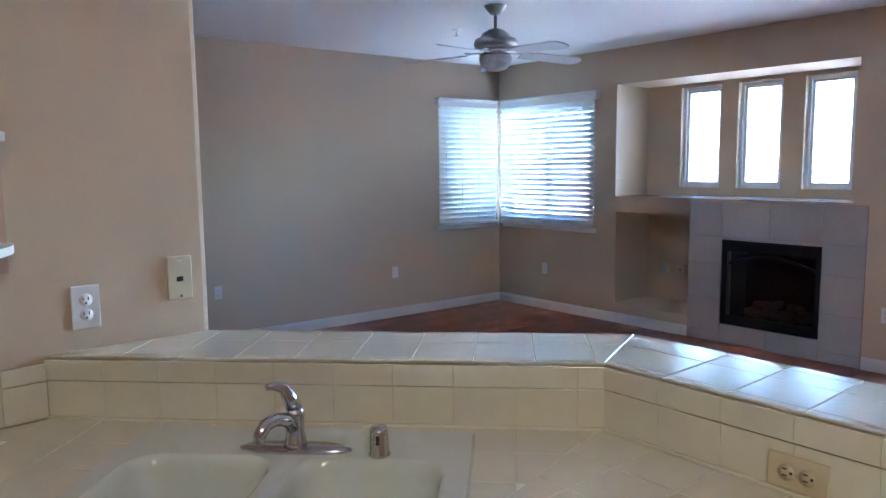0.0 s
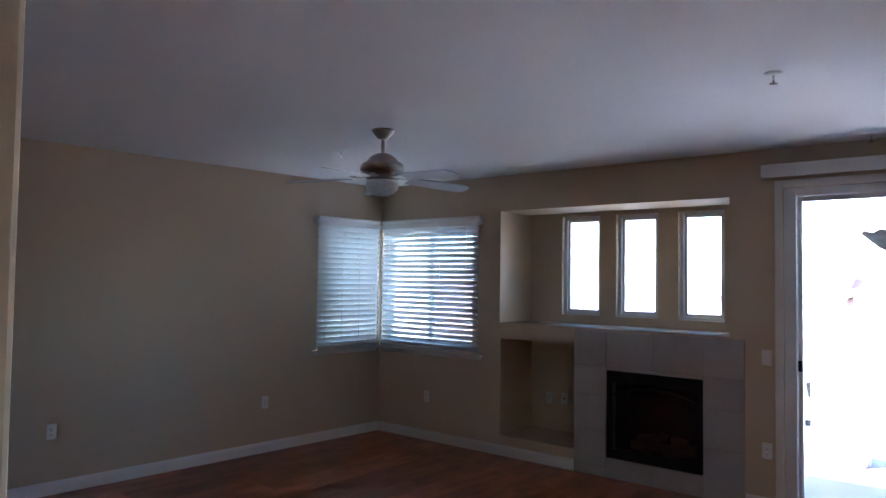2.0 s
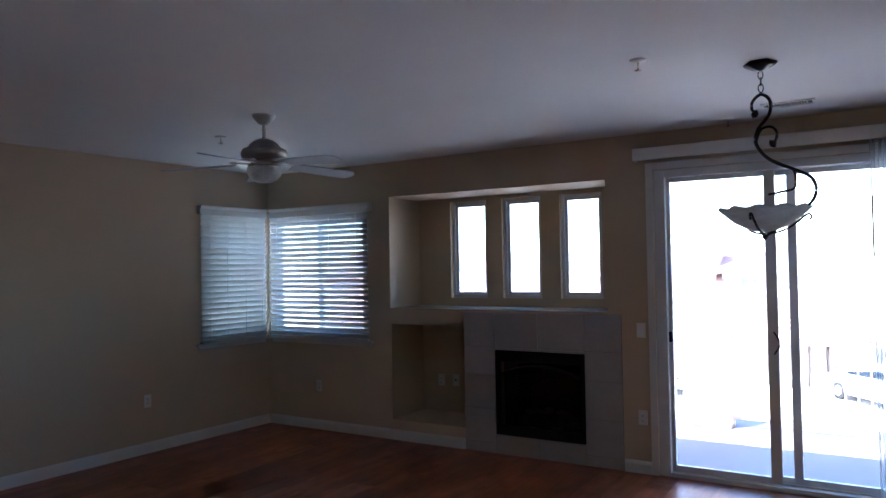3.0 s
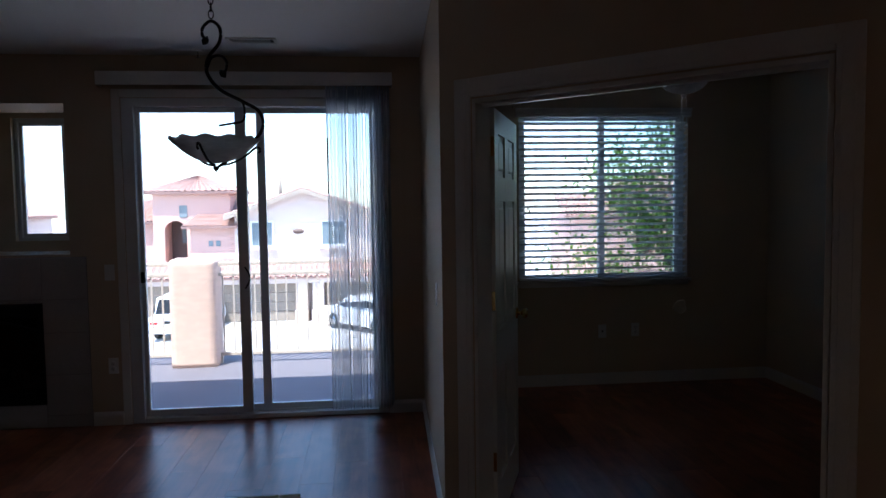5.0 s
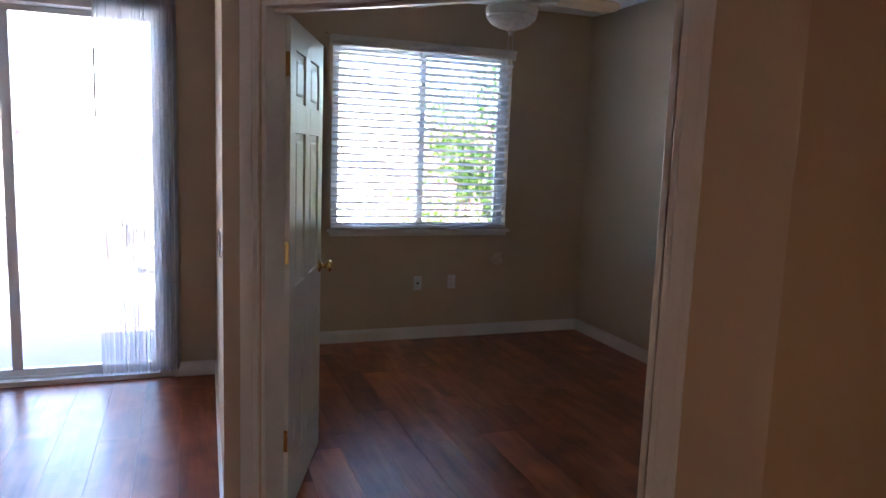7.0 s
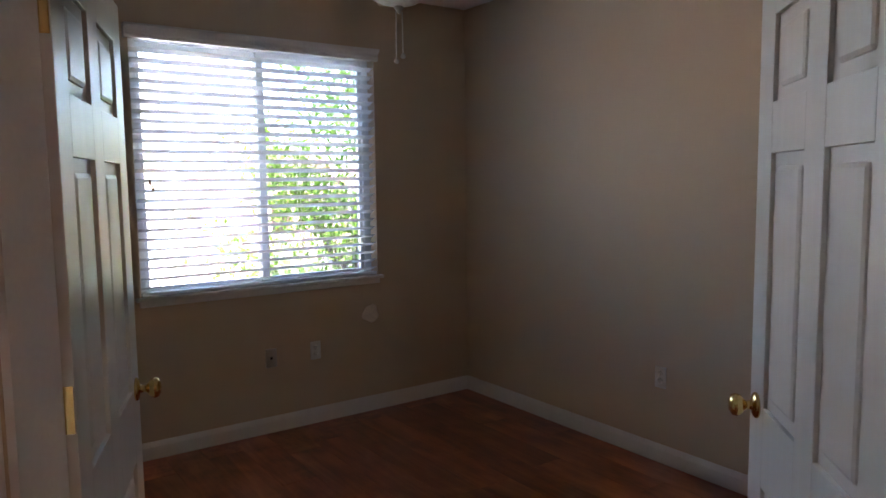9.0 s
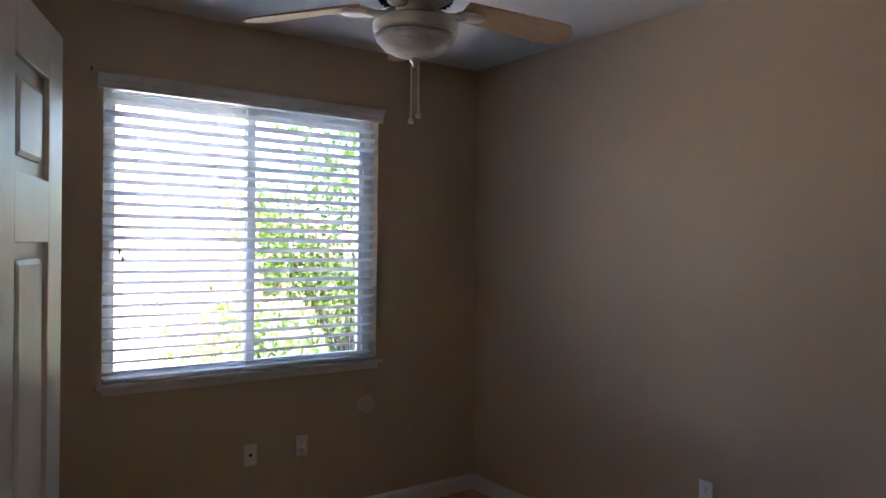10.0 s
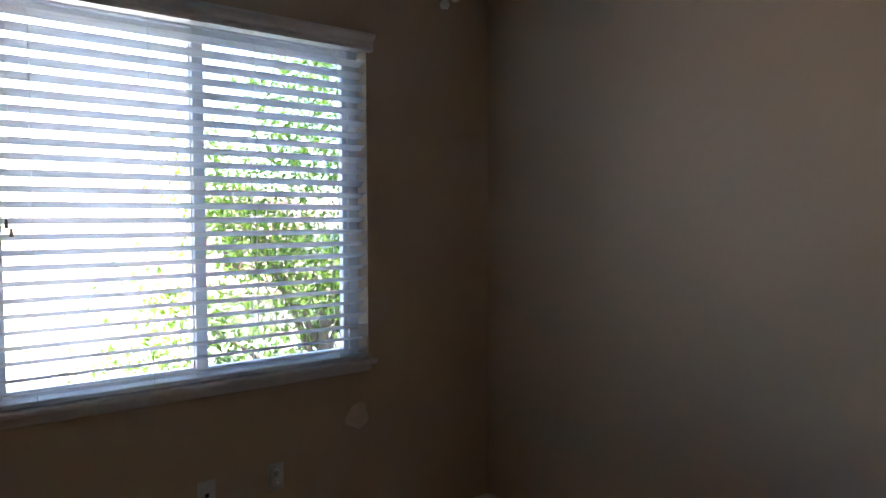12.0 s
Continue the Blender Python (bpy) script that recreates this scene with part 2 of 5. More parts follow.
def lathe(profile, steps=32, bm=None, m=None, wave=None):
    """A turned shape from (radius, height) pairs round z."""
    bm = bm or bmesh.new()
    rings = []
    for r, z in profile:
        ring = []
        for i in range(steps):
            a = math.tau * i / steps
            k = wave(a, r) if wave else (1, 0)
            v = Vector((r * k[0] * math.cos(a), r * k[0] * math.sin(a), z + k[1]))
            ring.append(bm.verts.new(m @ v if m is not None else v))
        rings.append(ring)
    for p, q in zip(rings, rings[1:]):
        for i in range(steps):
            bm.faces.new((p[i], p[(i + 1) % steps], q[(i + 1) % steps], q[i]))
    if profile[0][0] > 1e-4:
        bm.faces.new(rings[0][::-1])
    if profile[-1][0] > 1e-4:
        bm.faces.new(rings[-1])
    bmesh.ops.remove_doubles(bm, verts=bm.verts, dist=1e-6)
    for f in bm.faces:
        f.smooth = True
    return bm


def tube(points, radius, steps=8, bm=None):
    """A round bar along points; radius may be a function of 0..1."""
    bm = bm or bmesh.new()
    pts = [Vector(p) for p in points]
    rings, up = [], Vector((0, 0, 1))
    for i, p in enumerate(pts):
        d = (pts[min(i + 1, len(pts) - 1)] - pts[max(i - 1, 0)]).normalized()
        a = d.cross(up)
        a = (a if a.length > 0.05 else d.cross(Vector((1, 0, 0)))).normalized()
        b = d.cross(a).normalized()
        r = radius(i / (len(pts) - 1)) if callable(radius) else radius
        rings.append([bm.verts.new(p + r * (math.cos(math.tau * k / steps) * a + math.sin(math.tau * k / steps) * b)) for k in range(steps)])
    for p, q in zip(rings, rings[1:]):
        for i in range(steps):
            f = bm.faces.new((p[i], p[(i + 1) % steps], q[(i + 1) % steps], q[i]))
            f.smooth = True
    bm.faces.new(rings[0][::-1])
    bm.faces.new(rings[-1])
    return bm


def prism(outline, z0, z1, bm=None):
    """An upright prism over a plan outline."""
    bm = bm or bmesh.new()
    lo = [bm.verts.new((x, y, z0)) for x, y in outline]
    hi = [bm.verts.new((x, y, z1)) for x, y in outline]
    k = len(outline)
    for i in range(k):
        bm.faces.new((lo[i], lo[(i + 1) % k], hi[(i + 1) % k], hi[i]))
    bm.faces.new(lo[::-1])
    bm.faces.new(hi)
    bmesh.ops.recalc_face_normals(bm, faces=bm.faces)
    return bm


def mesh_of(name, bm, mat):
    bmesh.ops.recalc_face_normals(bm, faces=bm.faces)
    me = bpy.data.meshes.new(name)
    bm.to_mesh(me)
    bm.free()
    me.materials.append(mat)
    return me


def solid(name, bm, mat, label="", category="", group="", kind="", m=None):
    """One mesh as a thing of its own."""
    ob = new(name, mesh_of(name, bm, mat))
    if m is not None:
        ob.matrix_world = m
    return tagged(ob, label, category, group, kind)


def thing(name, m, label="", category="", group="", kind=""):
    """An empty at the base of a thing, to hold its parts."""
    ob = new(name)
    ob.empty_display_size = 0.1
    ob.matrix_world = m
    return tagged(ob, label, category, group, kind)


def part(name, bm, mat, parent, label="", m=None):
    ob = new(name, bm if isinstance(bm, bpy.types.Mesh) else mesh_of(name, bm, mat))
    ob.parent = parent
    if m is not None:
        ob.matrix_basis = m
    return tagged(ob, label)


def wall_mesh(length, thick, z0, z1, openings):
    """A wall along +x with its room face at y = 0 and its body at y = 0..thick, with openings (s0, s1, z0, z1) cut through."""
    bm = bmesh.new()
    ss = sorted({0.0, length, *[v for o in openings for v in o[:2]]})
    zs = sorted({z0, z1, *[v for o in openings for v in o[2:4]]})
    full = lambda i, j: 0 <= i < len(ss) - 1 and 0 <= j < len(zs) - 1 and not any(
        o[0] - 1e-6 <= (ss[i] + ss[i + 1]) / 2 <= o[1] + 1e-6 and o[2] - 1e-6 <= (zs[j] + zs[j + 1]) / 2 <= o[3] + 1e-6 for o in openings)
    def quad(*c):
        bm.faces.new([bm.verts.new(p) for p in c])
    for i in range(len(ss) - 1):
        for j in range(len(zs) - 1):
            if not full(i, j):
                continue
            a, b, c, d = ss[i], ss[i + 1], zs[j], zs[j + 1]
            quad((a, 0, c), (b, 0, c), (b, 0, d), (a, 0, d))
            quad((b, thick, c), (a, thick, c), (a, thick, d), (b, thick, d))
            if not full(i - 1, j):
                quad((a, thick, c), (a, 0, c), (a, 0, d), (a, thick, d))
            if not full(i + 1, j):
                quad((b, 0, c), (b, thick, c), (b, thick, d), (b, 0, d))
            if not full(i, j - 1):
                quad((a, thick, c), (b, thick, c), (b, 0, c), (a, 0, c))
            if not full(i, j + 1):
                quad((a, 0, d), (b, 0, d), (b, thick, d), (a, thick, d))
    bmesh.ops.remove_doubles(bm, verts=bm.verts, dist=1e-5)
    return bm


def along(p0, p1, z=0.0):
    """The pose whose x axis runs from p0 to p1; the wall's body lies to the left of that way."""
    d = Vector((p1[0] - p0[0], p1[1] - p0[1], 0))
    return Matrix.Translation((p0[0], p0[1], z)) @ Matrix.Rotation(math.atan2(d.y, d.x), 4, "Z")


def span(p0, p1):
    return math.hypot(p1[0] - p0[0], p1[1] - p0[1])


# ---- the plan ----
XW, YN, TOP = -5.51, 5.40, 2.66
NIB = (0.768, YN)
CL, CR = (0.711, 3.40), (2.11, 2.05)
HL, HR = Vector((0.925, 3.36)), Vector((1.962, 2.358))
DX, DY, DTOP = 3.853, 5.977, 2.705
SOUTH, EAST, YE = -3.0, 4.4, 2.05
WX0, WX1, WZ0, WZ1 = 1.634, 3.112, 0.908, 2.345
WEST = Matrix.Translation((XW, YN, 0)) @ Matrix.Rotation(radians(-2.7), 4, "Z") @ Matrix.Translation((-XW, -YN, 0))
XS = XW - 0.42


def wall(name, p0, p1, thick, openings=(), z0=0.0, z1=TOP, mat=WALL, label="tan painted drywall wall"):
    return solid(name, wall_mesh(span(p0, p1), thick, z0, z1, list(openings)), mat, label, "wall", kind="structure", m=along(p0, p1))


# living room; body of each wall lies outside the room
wall_w = wall("wall_west", (XW, SOUTH), (XW, YN), 0.16, [(4.60 - SOUTH, 5.37 - SOUTH, 0.95, 2.20)])
wall_w.matrix_world = WEST @ wall_w.matrix_world
wall("wall_north", (XW - 0.16, YN), (NIB[0] + 0.12, YN), 0.16,
     [(0.19, XW * -1 - 4.23 + 0.16, 0.95, 2.20), (-3.90 - XW + 0.16, -1.755 - XW + 0.16, 1.25, 2.32), (-3.89 - XW + 0.16, -3.09 - XW + 0.16, 0.19, 1.10),
      (-2.775 - XW + 0.16, -1.955 - XW + 0.16, 0.17, 0.905), (-1.37 - XW + 0.16, 0.50 - XW + 0.16, 0.0, 2.36)])
wall("wall_nib", NIB, CL, 0.12)
wall("wall_hall", CR, (EAST, YE), 0.12)
wall("wall_south", (EAST, SOUTH), (XS, SOUTH), 0.12)
wall("wall_east", (EAST, YE), (EAST, SOUTH), 0.12)
DIAG = span(CL, CR)
u2 = (Vector(CR) - Vector(CL)).normalized()
s_hl, s_hr = (HL - Vector(CL)).dot(u2), (HR - Vector(CL)).dot(u2)
wall("wall_double_door", CL, CR, 0.12, [(s_hl, s_hr, 0.0, 2.04)])
# den
wall("wall_den_north", (0.90, DY), (DX, DY), 0.16, [(WX0 - 0.90, WX1 - 0.90, WZ0, WZ1)], z1=DTOP)
wall("wall_den_east", (DX, DY), (DX, YE + 0.12), 0.16, z1=DTOP)
wall("wall_den_west", (0.89, 3.46), (0.89, DY + 0.16), 0.12, z1=DTOP)
# alcove over the hearth, and the media niche
wall("wall_alcove_back", (-3.98, 5.93), (-1.70, 5.93), 0.14, [(-3.53 + 3.98, -3.12 + 3.98, 1.33, 2.285), (-2.955 + 3.98, -2.55 + 3.98, 1.33, 2.285), (-2.365 + 3.98, -1.965 + 3.98, 1.33, 2.285)], 1.17, 2.44)
for nm, a, b, c, d, e, f in (("wall_alcove_left", -3.98, 5.56, 1.17, -3.90, 5.93, 2.44), ("wall_alcove_right", -1.755, 5.56, 1.17, -1.675, 5.93, 2.44),
                             ("wall_alcove_top", -3.90, 5.56, 2.32, -1.755, 5.93, 2.44), ("wall_alcove_ledge", -3.90, 5.405, 1.17, -1.755, 5.93, 1.25)):
    solid(nm, box(a, b, c, d, e, f), LEDGE if nm == "wall_alcove_ledge" else WALL, "tan painted recess over the hearth", "wall", kind="structure")
for nm, a, b, c, d, e, f in (("wall_niche_left", -3.97, 5.56, 0.10, -3.89, 6.0, 1.16), ("wall_niche_right", -3.09, 5.56, 0.10, -3.02, 6.0, 1.16),
                             ("wall_niche_back", -3.89, 5.95, 0.10, -3.09, 6.02, 1.16), ("wall_niche_top", -3.89, 5.56, 1.10, -3.09, 5.95, 1.16), ("wall_niche_floor", -3.89, 5.56, 0.10, -3.09, 5.95, 0.19)):
    solid(nm, box(a, b, c, d, e, f), WALL, "tan painted media niche", "wall", kind="structure")
# kitchen stub wall with a rounded end
stub = prism([(-1.82, SOUTH), (-1.70, SOUTH), (-1.70, 0.422), (-1.705, 0.434), (-1.715, 0.439), (-1.805, 0.439), (-1.815, 0.434), (-1.82, 0.422)], 0, TOP)
solid("wall_kitchen", stub, WALL, "tan painted kitchen wall with rounded end", "wall", kind="structure")
# ceilings
solid("ceiling", prism([(XS - 0.1, SOUTH - 0.1), (EAST + 0.1, SOUTH - 0.1), (EAST + 0.1, YE + 0.06), (CR[0] + 0.06, YE + 0.06), (CL[0] + 0.06, CL[1] + 0.06), (NIB[0] + 0.06, YN + 0.1), (XW - 0.1, YN + 0.1)], TOP, TOP + 0.14), CEIL, "white textured drywall ceiling", "ceiling", kind="structure")
solid("ceiling_den", prism([(CR[0] + 0.065, YE + 0.065), (DX + 0.1, YE + 0.065), (DX + 0.1, DY + 0.1), (NIB[0] + 0.065, DY + 0.1), (NIB[0] + 0.065, CL[1] + 0.065), (CL[0] + 0.065, CL[1] + 0.065)], DTOP, DTOP + 0.084), CEIL, "white textured drywall ceiling of the den", "ceiling", kind="structure")
# closes the small step between the two ceilings
solid("wall_header", prism([(CL[0] + 0.066, CL[1] + 0.066), (CR[0] + 0.066, CR[1] + 0.066), (CR[0] + 0.085, CR[1] + 0.085), (CL[0] + 0.085, CL[1] + 0.085)], TOP + 0.001, DTOP - 0.001), WALL, "tan painted strip over the double doorway", "wall", kind="structure")
solid("roof", prism([(XS - 0.7, SOUTH - 0.4), (EAST + 0.4, SOUTH - 0.4), (EAST + 0.4, DY + 0.5), (0.6, DY + 0.5), (0.6, YN + 0.42), (XW - 0.7, YN + 0.42)], TOP + 0.141, TOP + 0.5), RTILE, "flat closing roof slab", "roof", kind="structure")
# sub-floor under the planks
solid("floor", prism([(XS - 0.1, SOUTH - 0.1), (EAST + 0.1, SOUTH - 0.1), (EAST + 0.1, DY + 0.1), (0.8, DY + 0.1), (0.8, YN + 0.1), (XW - 0.1, YN + 0.1)], -0.14, -0.006), GROUT, "dark joints under cherry laminate planks", "floor", kind="structure")


# ---- baseboards and casings ----
def baseboard(p0, p1):
    """A moulded skirting along a wall whose body is to the left."""
    L = span(p0, p1)
    prof = [(0, 0), (-0.014, 0), (-0.014, 0.07), (-0.010, 0.084), (-0.006, 0.092), (-0.004, 0.098), (0, 0.098)]
    bm = bmesh.new()
    a = [bm.verts.new((0, y, z)) for y, z in prof]
    b = [bm.verts.new((L, y, z)) for y, z in prof]
    for i in range(len(prof)):
        j = (i + 1) % len(prof)
        bm.faces.new((a[i], a[j], b[j], b[i]))
    bm.faces.new(a)
    bm.faces.new(b[::-1])
    m = along(p0, p1)
    return solid("baseboard", bm, TRIM, "white moulded wooden baseboard", "baseboard", kind="structure", m=WEST @ m if p0[0] == XW and p1[0] == XW else m)


for p0, p1 in (((XW, SOUTH), (XW, YN - 0.014)), ((XW + 0.014, YN), (-3.088, YN)), ((-1.64, YN), (-1.43, YN)), ((0.53, YN), (NIB[0] - 0.014, YN)), (NIB, CL),
               (tuple(Vector(CL)), tuple(Vector(CL) + u2 * (s_hl - 0.10))), (tuple(Vector(CL) + u2 * (s_hr + 0.10)), CR), (CR, (EAST, YE)),
               ((0.92, DY), (DX - 0.014, DY)), ((DX, DY), (DX, YE + 0.12)), ((0.89, 3.6), (0.89, DY))):
    baseboard(p0, p1)


def door_casing():
    """Jambs, stops and mitred casing of the double doorway, in the wall's own axes."""
    m = along(CL, CR)
    t = thing("door_frame", m, "white painted casing round a double doorway", "door frame", kind="structure")
    for y0, y1 in ((-0.016, 0.0), (0.12, 0.136)):
        for nm, a in (("side_casing", s_hl - 0.088), ("side_casing", s_hr + 0.004)):
            bm = box(a, y0, 0, a + 0.084, y1, 2.13, 0.004)
            bx(bm, a + 0.02, y0 - 0.004 if y0 < 0 else y1, 0, a + 0.06, y0 if y0 < 0 else y1 + 0.004, 2.10, 0.0015)
            part(nm, bm, TRIM, t)
        bm = box(s_hl - 0.0035, y0, 2.046, s_hr + 0.0035, y1, 2.13, 0.004)
        bx(bm, s_hl - 0.02, y0 - 0.004 if y0 < 0 else y1, 2.066, s_hr + 0.02, y0 if y0 < 0 else y1 + 0.004, 2.106, 0.0015)
        part("head_casing", bm, TRIM, t)
    part("jamb", box(s_hl + 0.001, 0.001, 0, s_hl + 0.019, 0.119, 2.02), TRIM, t)
    part("jamb", box(s_hr - 0.019, 0.001, 0, s_hr - 0.001, 0.119, 2.02), TRIM, t)
    part("head_jamb", box(s_hl + 0.001, 0.001, 2.02, s_hr - 0.001, 0.119, 2.039), TRIM, t)
    part("stop", box(s_hl + 0.02, 0.05, 2.008, s_hr - 0.02, 0.08, 2.0195), TRIM, t)


door_casing()


def door_leaf(name, hinge, angle, side, label):
    """A six-panel leaf 0.76 wide. Its hinge edge is at x = 0; side +1 puts the slab at y 0..0.035."""
    t = thing(name, Matrix.Translation((hinge.x, hinge.y, 0.0)) @ Matrix.Rotation(radians(angle), 4, "Z"), label, "door")
    W, H, T = 0.76, 2.00, 0.035
    y0, y1 = (0.0, T) if side > 0 else (-T, 0.0)
    cols = [(0.0, 0.105), (0.318, 0.427), (0.65, W)]
    rows = [(0.012, 0.22), (0.76, 0.96), (1.58, 1.70), (1.90, H + 0.012)]
    bm = bmesh.new()
    for a, b in cols:
        bx(bm, a, y0, 0.012, b, y1, H + 0.012, 0.002)
    for c, d in rows:
        for a, b in ((0.105, 0.318), (0.427, 0.65)):
            bx(bm, a - 0.001, y0, c, b + 0.001, y1, d, 0.002)
    part("slab", bm, DOORP, t)
    for c, d in ((0.22, 0.76), (0.96, 1.58), (1.70, 1.90)):
        for a, b in ((0.105, 0.318), (0.427, 0.65)):
            pb = bmesh.new()
            mid = (y0 + y1) / 2
            bx(pb, a, mid - 0.007, c, b, mid + 0.007, d)
            bx(pb, a + 0.028, mid - 0.0145, c + 0.028, b - 0.028, mid + 0.0145, d - 0.028, 0.012)
            part("panel", pb, DOORP, t)
    knob = lathe([(0.0, 0.0), (0.032, 0.0), (0.033, 0.004), (0.028, 0.009), (0.012, 0.012), (0.010, 0.026), (0.016, 0.032), (0.025, 0.040), (0.0285, 0.050), (0.026, 0.060), (0.016, 0.066), (0.0, 0.068)], 24)
    k = part("knob", knob, BRASS, t, "polished brass knob", m=Matrix.Translation((W - 0.06, y1, 0.953)) @ Matrix.Rotation(radians(-90), 4, "X"))
    part("knob", k.data, BRASS, t, "polished brass knob", m=Matrix.Translation((W - 0.06, y0, 0.953)) @ Matrix.Rotation(radians(90), 4, "X"))
    part("latch", box(W, (y0 + y1) / 2 - 0.012, 0.915, W + 0.002, (y0 + y1) / 2 + 0.012, 0.975), BRASS, t)
    for z in (0.30, 1.07, 1.79):
        hb = box(-0.002, y0 if side > 0 else y0 + 0.003, z, 0.0, y1 if side < 0 else y1 - 0.003, z + 0.09)
        tube([(-0.006, -0.006 * side, z), (-0.006, -0.006 * side, z + 0.09)], 0.0065, 10, hb)
        bx(hb, -0.022, -0.0035 if side > 0 else -0.001, z, -0.004, 0.001 if side > 0 else 0.0035, z + 0.09)
        part("hinge", hb, BRASS, t, "brass butt hinge")
    return t


door_leaf("door_left", HL, 70.5, -1, "white six-panel door, open, with brass knob")
door_leaf("door_right", HR, 46.0, 1, "white six-panel door, open, with brass knob")


# ---- windows ----
def window(name, m, w, h, mullions, label, frame_w=0.045, depth=0.07, screen=False, foot=None):
    """A vinyl window; origin at the lower left of its opening, x along it, y outward."""
    t = thing(name, m, label, "window", kind="structure")
    foot = foot or frame_w
    fr = bmesh.new()
    bx(fr, 0, 0, 0, frame_w, depth, h, 0.003)
    bx(fr, w - frame_w, 0, 0, w, depth, h, 0.003)
    bx(fr, frame_w, 0, 0, w - frame_w, depth, foot, 0.003)
    bx(fr, frame_w, 0, h - frame_w, w - frame_w, depth, h, 0.003)
    part("window_frame", fr, VINYL, t)
    edges = [frame_w, *mullions, w - frame_w]
    for a in mullions:
        part("mullion", box(a - 0.022, 0.005, foot, a + 0.022, depth - 0.005, h - frame_w, 0.003), VINYL, t)
    for i, (a, b) in enumerate(zip(edges, edges[1:])):
        y = depth * (0.35 if i % 2 else 0.6)
        a2, b2 = a + (0.022 if i else 0), b - (0.022 if i < len(edges) - 2 else 0)
        sash = bmesh.new()
        la, lb = 0.004 if i else 0.024, 0.004 if i < len(edges) - 2 else 0.024
        for q in ((a2, foot, a2 + la, h - frame_w), (b2 - lb, foot, b2, h - frame_w), (a2 + la, foot, b2 - lb, foot + 0.026), (a2 + la, h - frame_w - 0.026, b2 - lb, h - frame_w)):
            bx(sash, q[0], y - 0.014, q[1], q[2], y + 0.014, q[3], 0.001)
        s = part("sash", sash, VINYL, t)
        g = part("pane", box(a2 + la, y - 0.002, foot + 0.026, b2 - lb, y + 0.002, h - frame_w - 0.026), GLASS, s)
        g.visible_shadow = False
        if screen and i == len(edges) - 2:
            part("insect_screen", box(a2 + 0.002, depth + 0.003, foot, b2 + 0.01, depth + 0.006, h - frame_w), SCREEN, t, "fine grey insect screen")
    return t


def blind(name, m, w, z0, z1, tilt, label, pitch=0.054, depth=0.05, mat=BLIND, head=0.075):
    """A horizontal blind: origin at its left end on the floor, x along the wall, y towards the room."""
    t = thing(name, m, label, "window blind")
    n = round((z1 - head - z0 - 0.04) / pitch) + 1
    pitch = (z1 - head - z0 - 0.04) / (n - 1)
    sl = bmesh.new()
    k = 5
    lo, hi = [], []
    for i in range(k + 1):
        f = i / k - 0.5
        y, z = f * depth, 0.004 * (1 - 4 * f * f)
        lo.append([sl.verts.new((x, y, z - 0.0014)) for x in (0.006, w - 0.006)])
        hi.append([sl.verts.new((x, y, z + 0.0014)) for x in (0.006, w - 0.006)])
    for i in range(k):
        sl.faces.new((lo[i][0], lo[i][1], lo[i + 1][1], lo[i + 1][0]))
        sl.faces.new((hi[i][0], hi[i + 1][0], hi[i + 1][1], hi[i][1]))
    sl.faces.new((lo[0][0], hi[0][0], hi[0][1], lo[0][1]))
    sl.faces.new((lo[k][0], lo[k][1], hi[k][1], hi[k][0]))
    sl.faces.new([lo[i][0] for i in range(k + 1)] + [hi[i][0] for i in range(k, -1, -1)])
    sl.faces.new([lo[i][1] for i in range(k, -1, -1)] + [hi[i][1] for i in range(k + 1)])
    me = mesh_of("slat", sl, mat)
    rnd = random.Random(len(name) + int(w * 100))
    for i in range(n):
        z = z0 + 0.04 + i * pitch
        part("slat", me, mat, t, m=Matrix.Translation((0, 0.035, z)) @ Matrix.Rotation(radians(tilt + rnd.uniform(-2, 2)), 4, "X") @ Matrix.Rotation(radians(rnd.uniform(-0.12, 0.12)), 4, "Y"))
    part("bottom_rail", box(0.004, 0.012, z0, w - 0.004, 0.058, z0 + 0.018, 0.003), mat, t)
    part("headrail", box(0.004, 0.008, z1 - 0.05, w - 0.004, 0.058, z1 - 0.005), TRIM, t)
    for f in (0.10, 0.36, 0.64, 0.90):
        lad = bmesh.new()
        for y in (0.035 - depth * 0.52, 0.035 + depth * 0.52):
            tube([(w * f, y, z0 + 0.01), (w * f, y, z1 - 0.05)], 0.0012, 5, lad)
        part("ladder_cord", lad, mat, t)
    return t


def valance(name, m, w, z0, z1, label, out=0.075):
    """A moulded valance with returns; origin at its left end on the wall, y towards the room."""
    t = thing(name, m, label, "valance")
    h = z1 - z0
    def run(nm, prof, x0, x1):
        bm = bmesh.new()
        a = [bm.verts.new((x0, y, z0 + z)) for y, z in prof]
        b = [bm.verts.new((x1, y, z0 + z)) for y, z in prof]
        for i in range(len(prof)):
            j = (i + 1) % len(prof)
            bm.faces.new((a[i], a[j], b[j], b[i]))
        bm.faces.new(a)
        bm.faces.new(b[::-1])
        part(nm, bm, TRIM, t)
    run("face_board", [(out - 0.026, 0), (out - 0.012, 0), (out - 0.012, h * 0.2), (out - 0.004, h * 0.32), (out - 0.006, h * 0.55), (out - 0.002, h * 0.66), (out - 0.026, h * 0.66)], 0.012, w - 0.012)
    run("crown_moulding", [(0.001, h * 0.665), (out - 0.001, h * 0.665), (out + 0.002, h * 0.74), (out + 0.008, h * 0.84), (out + 0.010, h), (0.001, h)], 0, w)
    for x in (0.0, w - 0.0115):
        part("return", box(x, 0.001, z0, x + 0.0115, out - 0.012, z0 + h * 0.66), TRIM, t)
    return t


